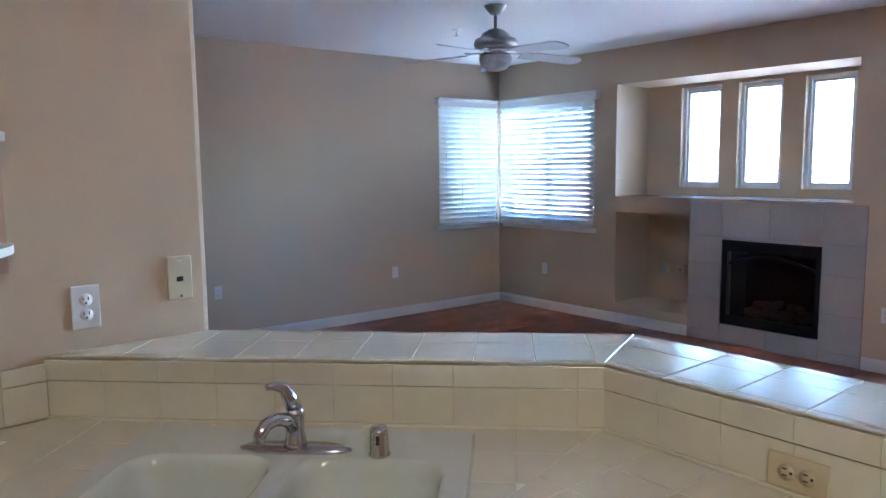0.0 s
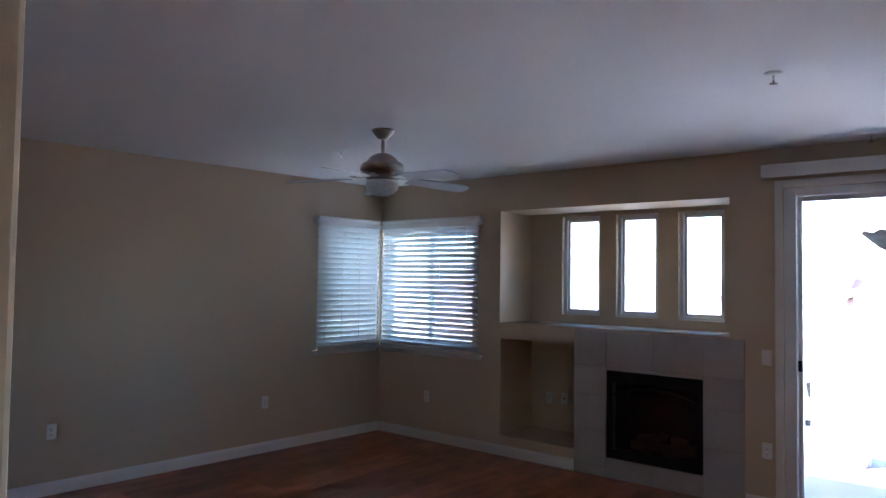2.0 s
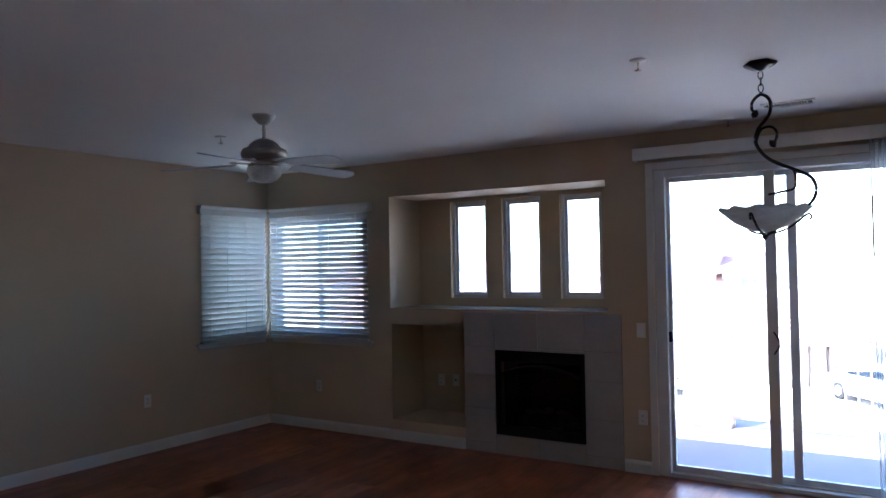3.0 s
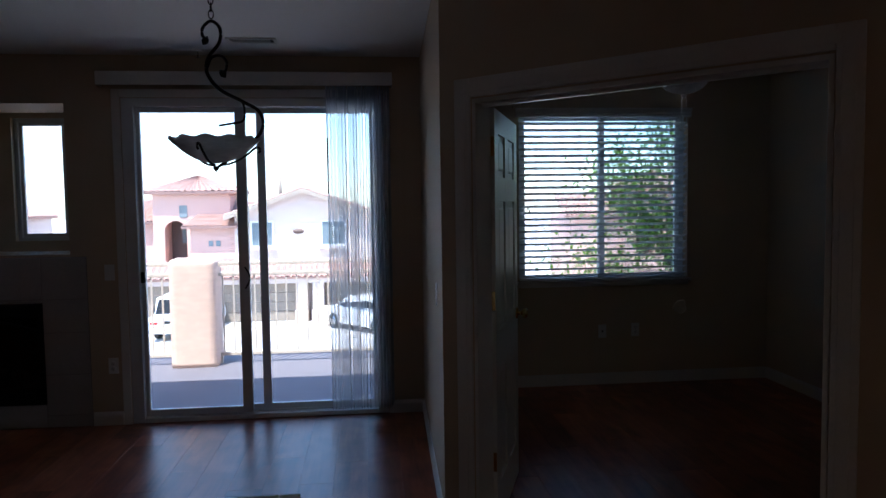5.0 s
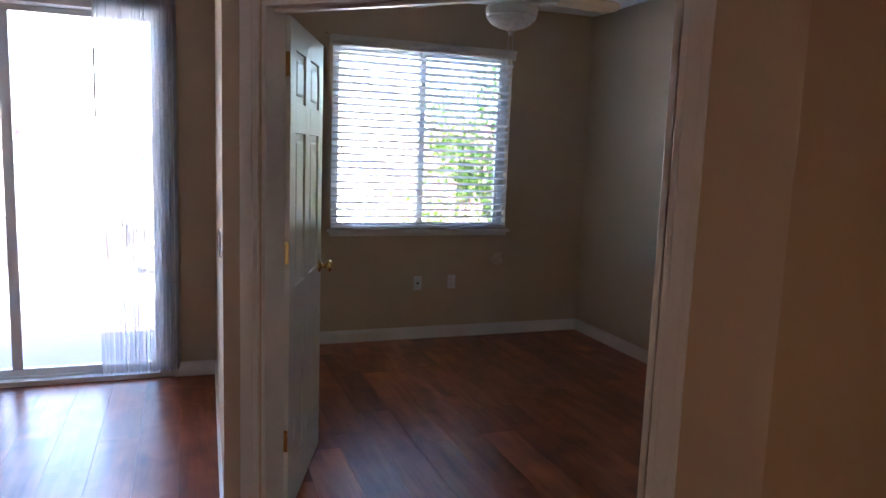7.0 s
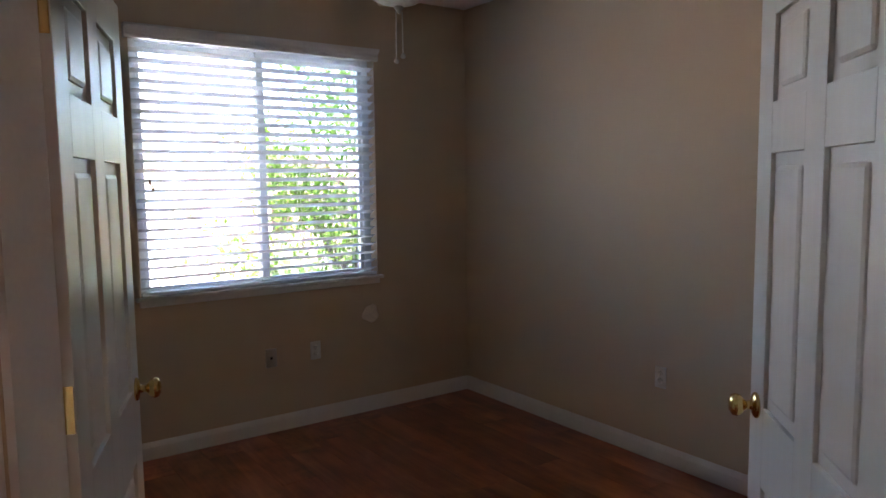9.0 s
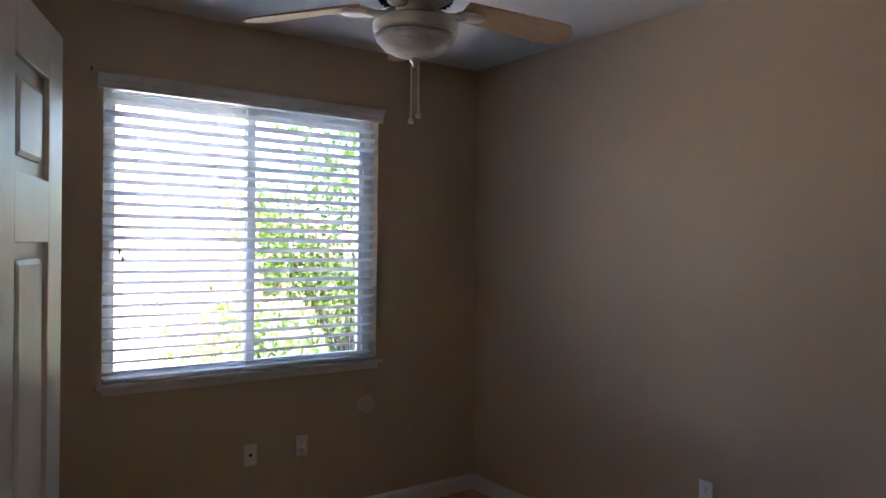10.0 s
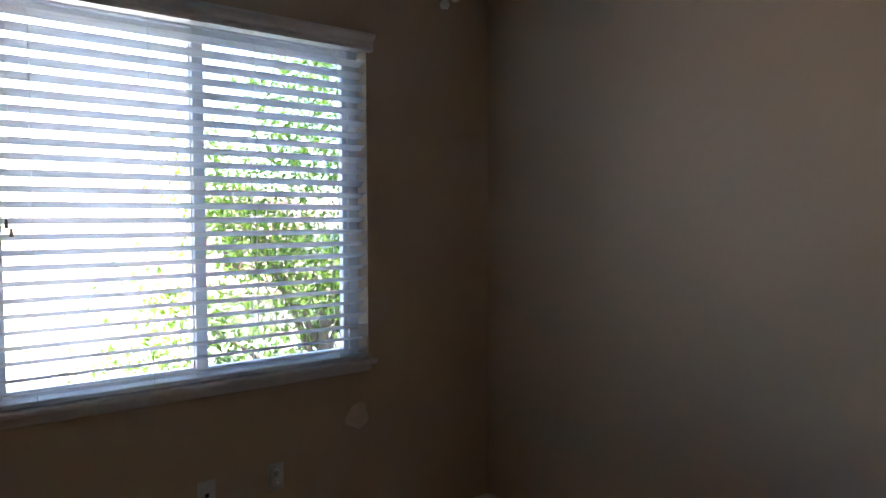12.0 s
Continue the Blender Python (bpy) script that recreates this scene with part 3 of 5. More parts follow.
def sill(name, m, w, z, label):
    bm = box(-0.03, -0.02, z - 0.022, w + 0.03, 0.035, z, 0.005)
    bx(bm, -0.01, 0.0, z - 0.055, w + 0.01, 0.014, z - 0.0225, 0.004)
    return solid(name, bm, TRIM, label, "window sill", kind="structure", m=m)


# window openings face outward along local y
OUTN = lambda x, y, z: Matrix.Translation((x, y, z))
window("window_den", OUTN(WX0, DY + 0.08, WZ0), WX1 - WX0, WZ1 - WZ0, [0.745], "white vinyl sliding window behind blinds", 0.05, screen=True, foot=0.014)
window("window_corner_north", OUTN(-5.48, YN + 0.08, 0.95), 1.25, 1.25, [0.62], "white vinyl sliding window behind blinds", screen=True)
window("window_corner_west", WEST @ Matrix.Translation((XW - 0.08, 4.60, 0.95)) @ Matrix.Rotation(radians(90), 4, "Z"), 0.77, 1.25, [], "white vinyl picture window behind blinds")
for x0, x1 in ((-3.53, -3.12), (-2.955, -2.55), (-2.365, -1.965)):
    window("window_alcove", OUTN(x0, 5.975, 1.33), x1 - x0, 0.955, [], "narrow white vinyl window in the recess", 0.03, 0.06)
# things on the room side: local x runs along the wall, local y into the room
INN = lambda x, y: Matrix.Translation((x, y, 0)) @ Matrix.Rotation(radians(180), 4, "Z")
INW = lambda x, y: WEST @ Matrix.Translation((x, y, 0)) @ Matrix.Rotation(radians(-90), 4, "Z")
blind("window_blind", INN(WX1 - 0.0025, DY + 0.055), WX1 - WX0 - 0.005, WZ0 + 0.004, WZ1, 24, "white two-inch horizontal blind, slats open, over the window", head=0.108)
valance("valance", INN(3.126, DY), 1.518, 2.289, 2.36, "white moulded wooden valance over a blind", 0.05)
sill("window_sill_den", INN(WX1, DY), WX1 - WX0, WZ0, "white painted window sill with apron")
blind("window_blind", INN(-4.13, YN - 0.004), 1.32, 0.93, 2.24, 57, "white two-inch horizontal blind, slats half closed", depth=0.056, mat=BLIND_DIM)
blind("window_blind", INW(XW + 0.004, 5.33), 0.83, 0.93, 2.24, 66, "white two-inch horizontal blind, slats nearly closed", depth=0.06, mat=BLIND_DIM)
valance("valance", INN(-4.10, YN), 1.33, 2.20, 2.28, "white moulded valance over the corner blind", 0.068)
valance("valance", INW(XW, 5.318), 0.83, 2.20, 2.28, "white moulded valance over the corner blind", 0.068)
sill("window_sill_north", INN(-4.13, YN), 1.30, 0.925, "white painted sill under the corner window")
sill("window_sill_west", INW(XW, 5.33), 0.83, 0.925, "white painted sill under the corner window")


# ---- sliding glass door ----
def sliding_door():
    t = thing("sliding_door", Matrix.Translation((0, YN, 0)), "white vinyl sliding glass patio door, closed", "sliding door", kind="structure")
    fr = bmesh.new()
    bx(fr, -1.369, 0.0, 0.0, -1.285, 0.15, 2.359, 0.004)
    bx(fr, 0.42, 0.0, 0.0, 0.499, 0.15, 2.359, 0.004)
    bx(fr, -1.285, 0.0, 2.30, 0.42, 0.15, 2.359, 0.004)
    bx(fr, -1.285, 0.0, 0.0, 0.42, 0.15, 0.035, 0.004)
    bx(fr, -1.285, 0.06, 0.0355, 0.42, 0.07, 0.048)
    part("door_frame", fr, VINYL, t)
    def panel(nm, x0, x1, y, sw0, sw1, extra=None):
        pb = bmesh.new()
        bx(pb, x0, y, 0.04, x0 + sw0, y + 0.035, 2.298, 0.004)
        bx(pb, x1 - sw1, y, 0.04, x1, y + 0.035, 2.298, 0.004)
        bx(pb, x0 + sw0, y, 2.262, x1 - sw1, y + 0.035, 2.298, 0.003)
        bx(pb, x0 + sw0, y, 0.04, x1 - sw1, y + 0.035, 0.085, 0.003)
        if extra:
            bx(pb, extra[0], y, 0.085, extra[1], y + 0.035, 2.262, 0.004)
        p = part(nm, pb, VINYL, t)
        g = part("pane", box(x0 + sw0, y + 0.014, 0.085, x1 - sw1, y + 0.019, 2.262), GLASS, p)
        g.visible_shadow = False
        return p
    a = panel("sliding_panel", -1.284, -0.515, 0.045, 0.028, 0.075)
    panel("fixed_panel", -0.590, 0.419, 0.095, 0.07, 0.03, (-0.445, -0.385))
    hb = box(-1.282, 0.015, 1.03, -1.256, 0.044, 1.11, 0.006)
    part("handle", hb, BLACK, a, "dark latch handle")
    hd = tube([(-0.545 + 0.035 * math.sin(math.pi * i / 10), 0.03, 0.97 + 0.16 * i / 10) for i in range(11)], 0.006)
    part("handle", hd, BLACK, a, "dark curved pull handle")
    cs = bmesh.new()
    bx(cs, -1.428, -0.016, 0.0, -1.371, -0.0005, 2.42, 0.003)
    bx(cs, 0.501, -0.016, 0.0, 0.53, -0.0005, 2.42, 0.003)
    bx(cs, -1.370, -0.016, 2.362, 0.500, -0.0005, 2.42, 0.003)
    part("casing", cs, TRIM, t)


sliding_door()
pv = thing("valance", Matrix.Translation((0, YN, 0)), "plain white valance of a vertical blind", "valance")
part("face_board", box(-1.50, -0.10, 2.435, 0.56, -0.088, 2.53, 0.003), TRIM, pv)
for x in (-1.50, 0.548):
    part("return", box(x, -0.0875, 2.435, x + 0.012, -0.001, 2.53, 0.002), TRIM, pv)
part("top_board", box(-1.487, -0.0875, 2.518, 0.547, -0.001, 2.53), TRIM, pv)


def vertical_blind():
    t = thing("vertical_blind", Matrix.Translation((0, YN - 0.05, 0)), "sheer white vertical vanes drawn aside by the patio door", "window blind")
    part("track", box(-1.45, -0.02, 2.445, 0.54, 0.02, 2.475, 0.003), TRIM, t)
    rnd = random.Random(5)
    vm = bmesh.new()
    w, seg = 0.085, 6
    cols = []
    for i in range(seg + 1):
        f = i / seg - 0.5
        cols.append([vm.verts.new((f * w, 0.010 * (1 - 4 * f * f), z)) for z in (0.0, 2.38)])
    for p, q in zip(cols, cols[1:]):
        fc = vm.faces.new((p[0], q[0], q[1], p[1]))
        fc.smooth = True
    bmesh.ops.solidify(vm, geom=vm.faces[:], thickness=0.0008)
    me = mesh_of("vane", vm, VANE)
    x = 0.09
    while x < 0.545:
        part("vane", me, VANE, t, m=Matrix.Translation((x, rnd.uniform(-0.008, 0.008), 0.06)) @ Matrix.Rotation(radians(rnd.uniform(70, 86)), 4, "Z"))
        x += rnd.uniform(0.018, 0.025)
    part("wand", tube([(0.085, -0.045, 1.66), (0.085, -0.04, 2.06)], 0.005), SLOT, t, "dark wand grip")
    part("wand_rod", tube([(0.085, -0.04, 2.06), (0.085, -0.02, 2.45)], 0.003), TRIM, t)


vertical_blind()


# ---- hearth ----
def hearth():
    t = thing("fireplace", Matrix.Translation((0, YN, 0)), "built-in gas fireplace with black firebox and grey tile surround", "fireplace")
    x0, x1, f0, f1, z0, z1 = -3.085, -1.645, -2.775, -1.955, 0.17, 0.905
    bk = bmesh.new()
    for q in ((x0, 0, f0, 1.235), (f1, 0, x1, 1.235), (f0, 0, f1, z0), (f0, z1, f1, 1.235)):
        bx(bk, q[0], -0.010, q[1] + 0.001, q[2], -0.0005, q[3] - 0.001)
    part("grout_bed", bk, FGROUT, t)
    rnd = random.Random(3)
    def tiles(xs, zs):
        for a, b in zip(xs, xs[1:]):
            for c, d in zip(zs, zs[1:]):
                part("tile", box(a + 0.0022, -0.018 - rnd.uniform(0, 0.0008), c + 0.0022, b - 0.0022, -0.0105, d - 0.0022, 0.002), FTILE, t)
    side = [0.002, 0.09, 0.385, 0.69, 0.93, 1.233]
    tiles([x0, f0], side)
    tiles([f1, x1], side)
    tiles([f0, -2.366, f1], [0.93, 1.233])
    tiles([f0, -2.366, f1], [0.002, z0])
    tiles([f0, f1], [z1, 0.93])
    fb = bmesh.new()
    for q in ((f0 + 0.002, z0 + 0.002, f0 + 0.04, z1 - 0.002), (f1 - 0.04, z0 + 0.002, f1 - 0.002, z1 - 0.002), (f0 + 0.04, z1 - 0.095, f1 - 0.04, z1 - 0.002), (f0 + 0.04, z0 + 0.002, f1 - 0.04, z0 + 0.085)):
        bx(fb, q[0], -0.014, q[1], q[2], 0.02, q[3], 0.003)
    body = part("firebox_frame", fb, BLACK, t, "matt black metal firebox surround")
    for k in range(5):
        part("louvre", box(f0 + 0.05, -0.018, z1 - 0.088 + k * 0.016, f1 - 0.05, -0.0145, z1 - 0.080 + k * 0.016), BLACK, body)
    bx2 = bmesh.new()
    bx(bx2, f0 + 0.002, 0.44, z0, f1 - 0.002, 0.46, z1)
    bx(bx2, f0 - 0.02, 0.165, z0 - 0.02, f0, 0.46, z1 + 0.02)
    bx(bx2, f1, 0.165, z0 - 0.02, f1 + 0.02, 0.46, z1 + 0.02)
    bx(bx2, f0 + 0.002, 0.03, z0 - 0.02, f1 - 0.002, 0.44, z0 + 0.02)
    bx(bx2, f0 + 0.002, 0.165, z1, f1 - 0.002, 0.46, z1 + 0.02)
    part("firebox", bx2, BLACK, t)
    arch = bmesh.new()
    pts = [(f0 + 0.06 + (f1 - f0 - 0.12) * i / 16, 0.012, z1 - 0.20 + 0.075 * math.sin(math.pi * i / 16)) for i in range(17)]
    tube(pts, 0.012, 8, arch)
    part("arch_trim", arch, BLACK, t)
    g = part("glass", box(f0 + 0.04, 0.021, z0 + 0.085, f1 - 0.04, 0.025, z1 - 0.095), DKGLASS, t)
    for k, (a, b, c, d, r) in enumerate(((-2.62, 0.16, -2.20, 0.13, 0.045), (-2.50, 0.24, -2.10, 0.25, 0.05), (-2.55, 0.14, -2.36, 0.27, 0.035), (-2.30, 0.26, -2.14, 0.12, 0.035))):
        zz = z0 + 0.10 + (0.08 if k > 1 else 0)
        part("log", tube([(a + (c - a) * i / 8, b + (d - b) * i / 8, zz + 0.012 * math.sin(i * 1.7 + k)) for i in range(9)], lambda f, r=r: r * (0.85 + 0.2 * math.sin(f * 9)), 9), LOG, t, "charred ceramic log")
    part("grate", box(-2.66, 0.10, z0 + 0.022, -2.08, 0.28, z0 + 0.05, 0.004), BLACK, t)


hearth()


# ---- wall plates ----
def plate(name, m, kind_, label, mat=PLATE, w=0.070, h=0.115):
    """A cover plate; local x along the wall, y towards the room, origin at its middle."""
    cat = {"outlet": "outlet", "switch": "light switch", "double": "light switch", "jack": "wall jack"}[kind_]
    t = thing(name, m, label, cat)
    part("cover_plate", box(-w / 2, 0.0005, -h / 2, w / 2, 0.006, h / 2, 0.0025), mat, t)
    if kind_ == "outlet":
        for dz in (-0.0195, 0.0195):
            r = part("receptacle", lathe([(0.0, 0), (0.0165, 0), (0.0165, 0.002), (0.0, 0.0022)], 20), mat, t, m=Matrix.Translation((0, 0.006, dz)) @ Matrix.Rotation(radians(-90), 4, "X"))
            for dx in (-0.0065, 0.0065):
                part("slot", box(dx - 0.0012, 0.0083, dz - 0.001, dx + 0.0012, 0.0088, dz + 0.008), SLOT, t)
            part("slot", box(-0.0025, 0.0083, dz - 0.011, 0.0025, 0.0088, dz - 0.006), SLOT, t)
    elif kind_ == "jack":
        part("socket", box(-0.008, 0.006, -0.008, 0.008, 0.009, 0.008, 0.001), SLOT, t)
    else:
        for dx in ((-0.023, 0.023) if kind_ == "double" else (0.0,)):
            rk = box(dx - 0.016, 0.006, -0.033, dx + 0.016, 0.009, 0.033, 0.0015)
            part("rocker", rk, mat, t)
    for dz in ((-0.045, 0.045) if kind_ == "jack" else (0.0,) if kind_ == "outlet" else (-0.045, 0.045)):
        part("screw", lathe([(0, 0), (0.003, 0), (0.003, 0.001), (0, 0.0012)], 10), mat, t, m=Matrix.Translation((0, 0.006, dz)) @ Matrix.Rotation(radians(-90), 4, "X"))
    return t


ONN = lambda x, z, y=YN: Matrix.Translation((x, y, z)) @ Matrix.Rotation(radians(180), 4, "Z")
ONW = lambda y, z, x=XW: (WEST if x == XW else Matrix.Identity(4)) @ Matrix.Translation((x, y, z)) @ Matrix.Rotation(radians(-90), 4, "Z")
ONE = lambda y, z, x: Matrix.Translation((x, y, z)) @ Matrix.Rotation(radians(90), 4, "Z")
plate("outlet", ONW(2.08, 0.47), "outlet", "white duplex outlet low on a tan wall")
plate("outlet", ONW(3.945, 0.47), "outlet", "white duplex outlet low on a tan wall")
plate("outlet", ONN(-4.81, 0.445), "outlet", "white duplex outlet below the corner window")
plate("outlet", ONN(-3.675, 0.50, 5.95), "outlet", "white duplex outlet inside the media niche")
plate("wall_jack", ONN(-3.505, 0.51, 5.95), "jack", "white cable jack inside the media niche")
plate("light_switch", ONN(-1.49, 1.115), "switch", "white rocker switch beside the patio door")
plate("outlet", ONN(-1.49, 0.435), "outlet", "white duplex outlet beside the patio door")
plate("light_switch", along(NIB, CL, 1.10) @ Matrix.Translation((1.62, 0, 0)) @ Matrix.Rotation(radians(180), 4, "Z"), "switch", "white rocker switch on a narrow return wall")
plate("light_switch", ONN(2.92, 1.157, YE), "double", "white double rocker switch on a tan wall", w=0.116)
plate("wall_jack", ONN(2.355, 0.462, DY), "jack", "white cable jack below the den window")
plate("outlet", ONN(2.648, 0.467, DY), "outlet", "white duplex outlet below the den window")
plate("outlet", ONE(4.27, 0.465, DX), "outlet", "white duplex outlet on the den side wall")
plate("outlet", ONW(0.106, 1.193, -1.70), "outlet", "white duplex outlet over the kitchen counter")
plate("outlet", ONN(-0.239, 0.957, 1.0) @ Matrix.Rotation(radians(90), 4, "Y"), "outlet", "cream duplex outlet set sideways in tiled backsplash", ALMOND)
ph = thing("phone_jack", ONW(0.354, 1.245, -1.70), "almond wall phone jack plate on kitchen wall", "wall jack")
part("cover_plate", box(-0.035, 0.0005, -0.062, 0.035, 0.013, 0.062, 0.003), ALMOND, ph)
part("socket", box(-0.008, 0.013, -0.01, 0.010, 0.0145, 0.004), SLOT, ph)
for dz in (-0.052, 0.052):
    part("stud", lathe([(0, 0), (0.004, 0), (0.004, 0.003), (0, 0.004)], 10), CHROME, ph, m=Matrix.Translation((0, 0.013, dz)) @ Matrix.Rotation(radians(-90), 4, "X"))
# a pale, slightly raised patch on the den wall
pm = lathe([(0.0, 0.0018), (0.03, 0.0016), (0.052, 0.001), (0.060, 0.0)], 30, wave=lambda a, r: (1 + 0.10 * math.sin(3 * a + 1) + 0.06 * math.sin(5 * a), 0))
solid("wall_patch", pm, SPOT, "pale uneven patch on tan wall", "wall patch", m=ONN(3.052, 0.653, DY - 0.0006) @ Matrix.Rotation(radians(-90), 4, "X"))


# ---- kitchen bar, counter and sink ----
AX, BX_ = Vector((0.70711, 0.70711)), Vector((0.70711, -0.70711))


def ab(a, b):
    """Plan place from distances along the diagonal bar and out from it towards the kitchen."""
    p = AX * a + BX_ * b
    return (p.x, p.y)


BARZ, CTZ, BEND = 1.08, 0.915, 0.25
INNER = [(-1.70, 0.005), (-0.70, 1.005), (BEND, 1.005)]
OUTER = [(-1.70, 0.43), (-0.825, 1.305), (BEND, 1.305)]
solid("wall_bar", prism([(-1.70, 0.075), (-0.742, 1.033), (BEND - 0.02, 1.033), (BEND - 0.02, 1.245), (-0.80, 1.245), (-1.70, 0.345)], 0, BARZ - 0.03), WALL, "tan painted half wall under the breakfast bar", "wall", kind="structure")
bar = thing("breakfast_bar", Matrix.Translation((0, 0, 0)), "cream tiled raised breakfast bar top with bullnose edge", "bar counter")
part("grout_bed", prism([(-1.699, 0.018), (-0.706, 1.011), (BEND - 0.006, 1.011), (BEND - 0.006, 1.299), (-0.822, 1.299), (-1.699, 0.424)], BARZ - 0.029, BARZ - 0.0022), TGROUT, bar)
rnd = random.Random(11)


def slab_tile(parent, outline, z0, z1, mat=TILE, g=0.0012, name="tile"):
    """A tile from a plan outline, pulled in by half a joint, with an eased upper edge."""
    c = sum((Vector(p) for p in outline), Vector((0, 0))) / len(outline)
    small = []
    for p in outline:
        d = c - Vector(p)
        small.append(tuple(Vector(p) + d.normalized() * g * 1.4))
    z1 += rnd.uniform(-0.0005, 0.0005)
    bm = prism(small, z0, z1 - 0.002)
    top = [v for v in bm.verts if v.co.z > z1 - 0.003]
    f = next(f for f in bm.faces if all(v in top for v in f.verts))
    bmesh.ops.inset_region(bm, faces=[f], thickness=0.002, depth=0.002)
    return part(name, bm, mat, parent)


I0, O0 = Vector(INNER[1]), Vector(OUTER[1])
mitre = Vector((O0.y - I0.y, I0.x - O0.x)).normalized()


def clipped(poly, sides):
    """A convex outline cut by half planes (point, inward normal)."""
    for q, nrm in sides:
        out = []
        for a, b in zip(poly, poly[1:] + poly[:1]):
            da, db = (Vector(a) - Vector(q)).dot(nrm), (Vector(b) - Vector(q)).dot(nrm)
            if da >= 0:
                out.append(a)
            if da * db < 0:
                out.append(tuple(Vector(a).lerp(Vector(b), da / (da - db))))
        poly = out
        if len(poly) < 3:
            return None
    return poly


def area_of(poly):
    return abs(sum(a[0] * b[1] - b[0] * a[1] for a, b in zip(poly, poly[1:] + poly[:1]))) / 2


YROWS = [1.005, 1.030, 1.185, 1.270, 1.305]
xcuts = [-0.95, -0.54, -0.389, -0.236, -0.085, 0.065, 0.215, BEND]
for a, b in zip(xcuts, xcuts[1:]):
    for c, d in zip(YROWS, YROWS[1:]):
        q = clipped([(a, c), (b, c), (b, d), (a, d)], [(I0, mitre)])
        if q and area_of(q) > 2e-4:
            slab_tile(bar, q, BARZ - 0.0058, BARZ)
acuts = [-1.30, -1.15, -1.0, -0.85, -0.70, -0.55, -0.40, -0.25, -0.10, 0.05, 0.20, 0.45]
BROWS = [-1.2056, -1.2306, -1.3856, -1.4756, -1.5061]
for a, b in zip(acuts, acuts[1:]):
    for c, d in zip(BROWS, BROWS[1:]):
        q = clipped([ab(a, c), ab(b, c), ab(b, d), ab(a, d)], [(I0, -mitre), (Vector((-1.699, 0)), Vector((1, 0)))])
        if q and area_of(q) > 2e-4:
            slab_tile(bar, q, BARZ - 0.0058, BARZ)


def upright_tiles(parent, p0, p1, z0, z1, width, shift=0.0, proud=0.0, name="tile"):
    """A row of wall tiles from p0 to p1; the room lies to the right of that way."""
    L = span(p0, p1)
    m = along(p0, p1)
    xs = [0.0]
    x = shift or width
    while x < L - 0.01:
        xs.append(x)
        x += width
    xs.append(L)
    for a, b in zip(xs, xs[1:]):
        part(name, box(a + 0.0003, -0.004 - proud, z0 + 0.001, b - 0.0003, 0.002, z1 - 0.001, 0.0009), TILE, parent, m=m)


splash = thing("backsplash", Matrix.Translation((0, 0, 0)), "cream ceramic tile backsplash under the bar", "backsplash")
gb = prism([(-1.70, 0.005), (-0.70, 1.005), (BEND - 0.02, 1.005), (BEND - 0.02, 1.0325), (-0.7425, 1.0325), (-1.70, 0.0745)], CTZ + 0.001, BARZ - 0.031)
part("grout_bed", gb, TGROUT, splash)
for p0, p1 in ((INNER[0], INNER[1]), (INNER[1], (BEND - 0.02, 1.005))):
    upright_tiles(splash, p0, p1, CTZ + 0.004, 1.015, 0.15)
    upright_tiles(splash, p0, p1, 1.017, BARZ - 0.008, 0.15, proud=0.006, name="cap_tile")
for p0, p1 in ((INNER[0], INNER[1]), (INNER[1], (BEND - 0.02, 1.005))):
    part("caulk", box(0.0, -0.016, CTZ - 0.002, span(p0, p1), -0.003, CTZ + 0.0065, 0.002), TILE, splash, m=along(p0, p1))
part("grout_bed", box(-1.699, -1.6, CTZ + 0.001, -1.6925, 0.0, 1.055), TGROUT, splash)
upright_tiles(splash, (-1.692, -1.6), (-1.692, 0.0), CTZ + 0.004, 1.015, 0.15)
upright_tiles(splash, (-1.692, -1.6), (-1.692, 0.0), 1.017, 1.062, 0.15, proud=0.004, name="cap_tile")

# countertop with a hole for the sink
SA0, SA1, SB0, SB1 = -0.885, -0.098, -1.135, -0.62
FRONT_B = -0.565
plan = [(-1.69, 0.0), (-0.705, 0.99), (BEND - 0.04, 0.99), (BEND - 0.04, 0.41), (-0.42, 0.41), (-1.04, -0.24), (-1.04, -1.6), (-1.69, -1.6)]
counter = thing("countertop", Matrix.Translation((0, 0, 0)), "cream tiled kitchen countertop with pale grout", "countertop")
cb = bmesh.new()
hole = [ab(SA0 + 0.02, SB0 + 0.02), ab(SA1 - 0.02, SB0 + 0.02), ab(SA1 - 0.02, SB1 - 0.02), ab(SA0 + 0.02, SB1 - 0.02)]
for poly in ([plan[0], plan[1], hole[1], hole[0]], [plan[1], plan[2], plan[3], plan[4], hole[2], hole[1]], [hole[3], hole[2], plan[4], plan[5]], [plan[0], hole[0], hole[3], plan[5], plan[6], plan[7]]):
    prism(poly, CTZ - 0.04, CTZ - 0.0022, cb)
part("grout_bed", cb, TGROUT, counter)


def square(ax, ay, s):
    return [(ax, ay), (ax + s, ay), (ax + s, ay + s), (ax, ay + s)]


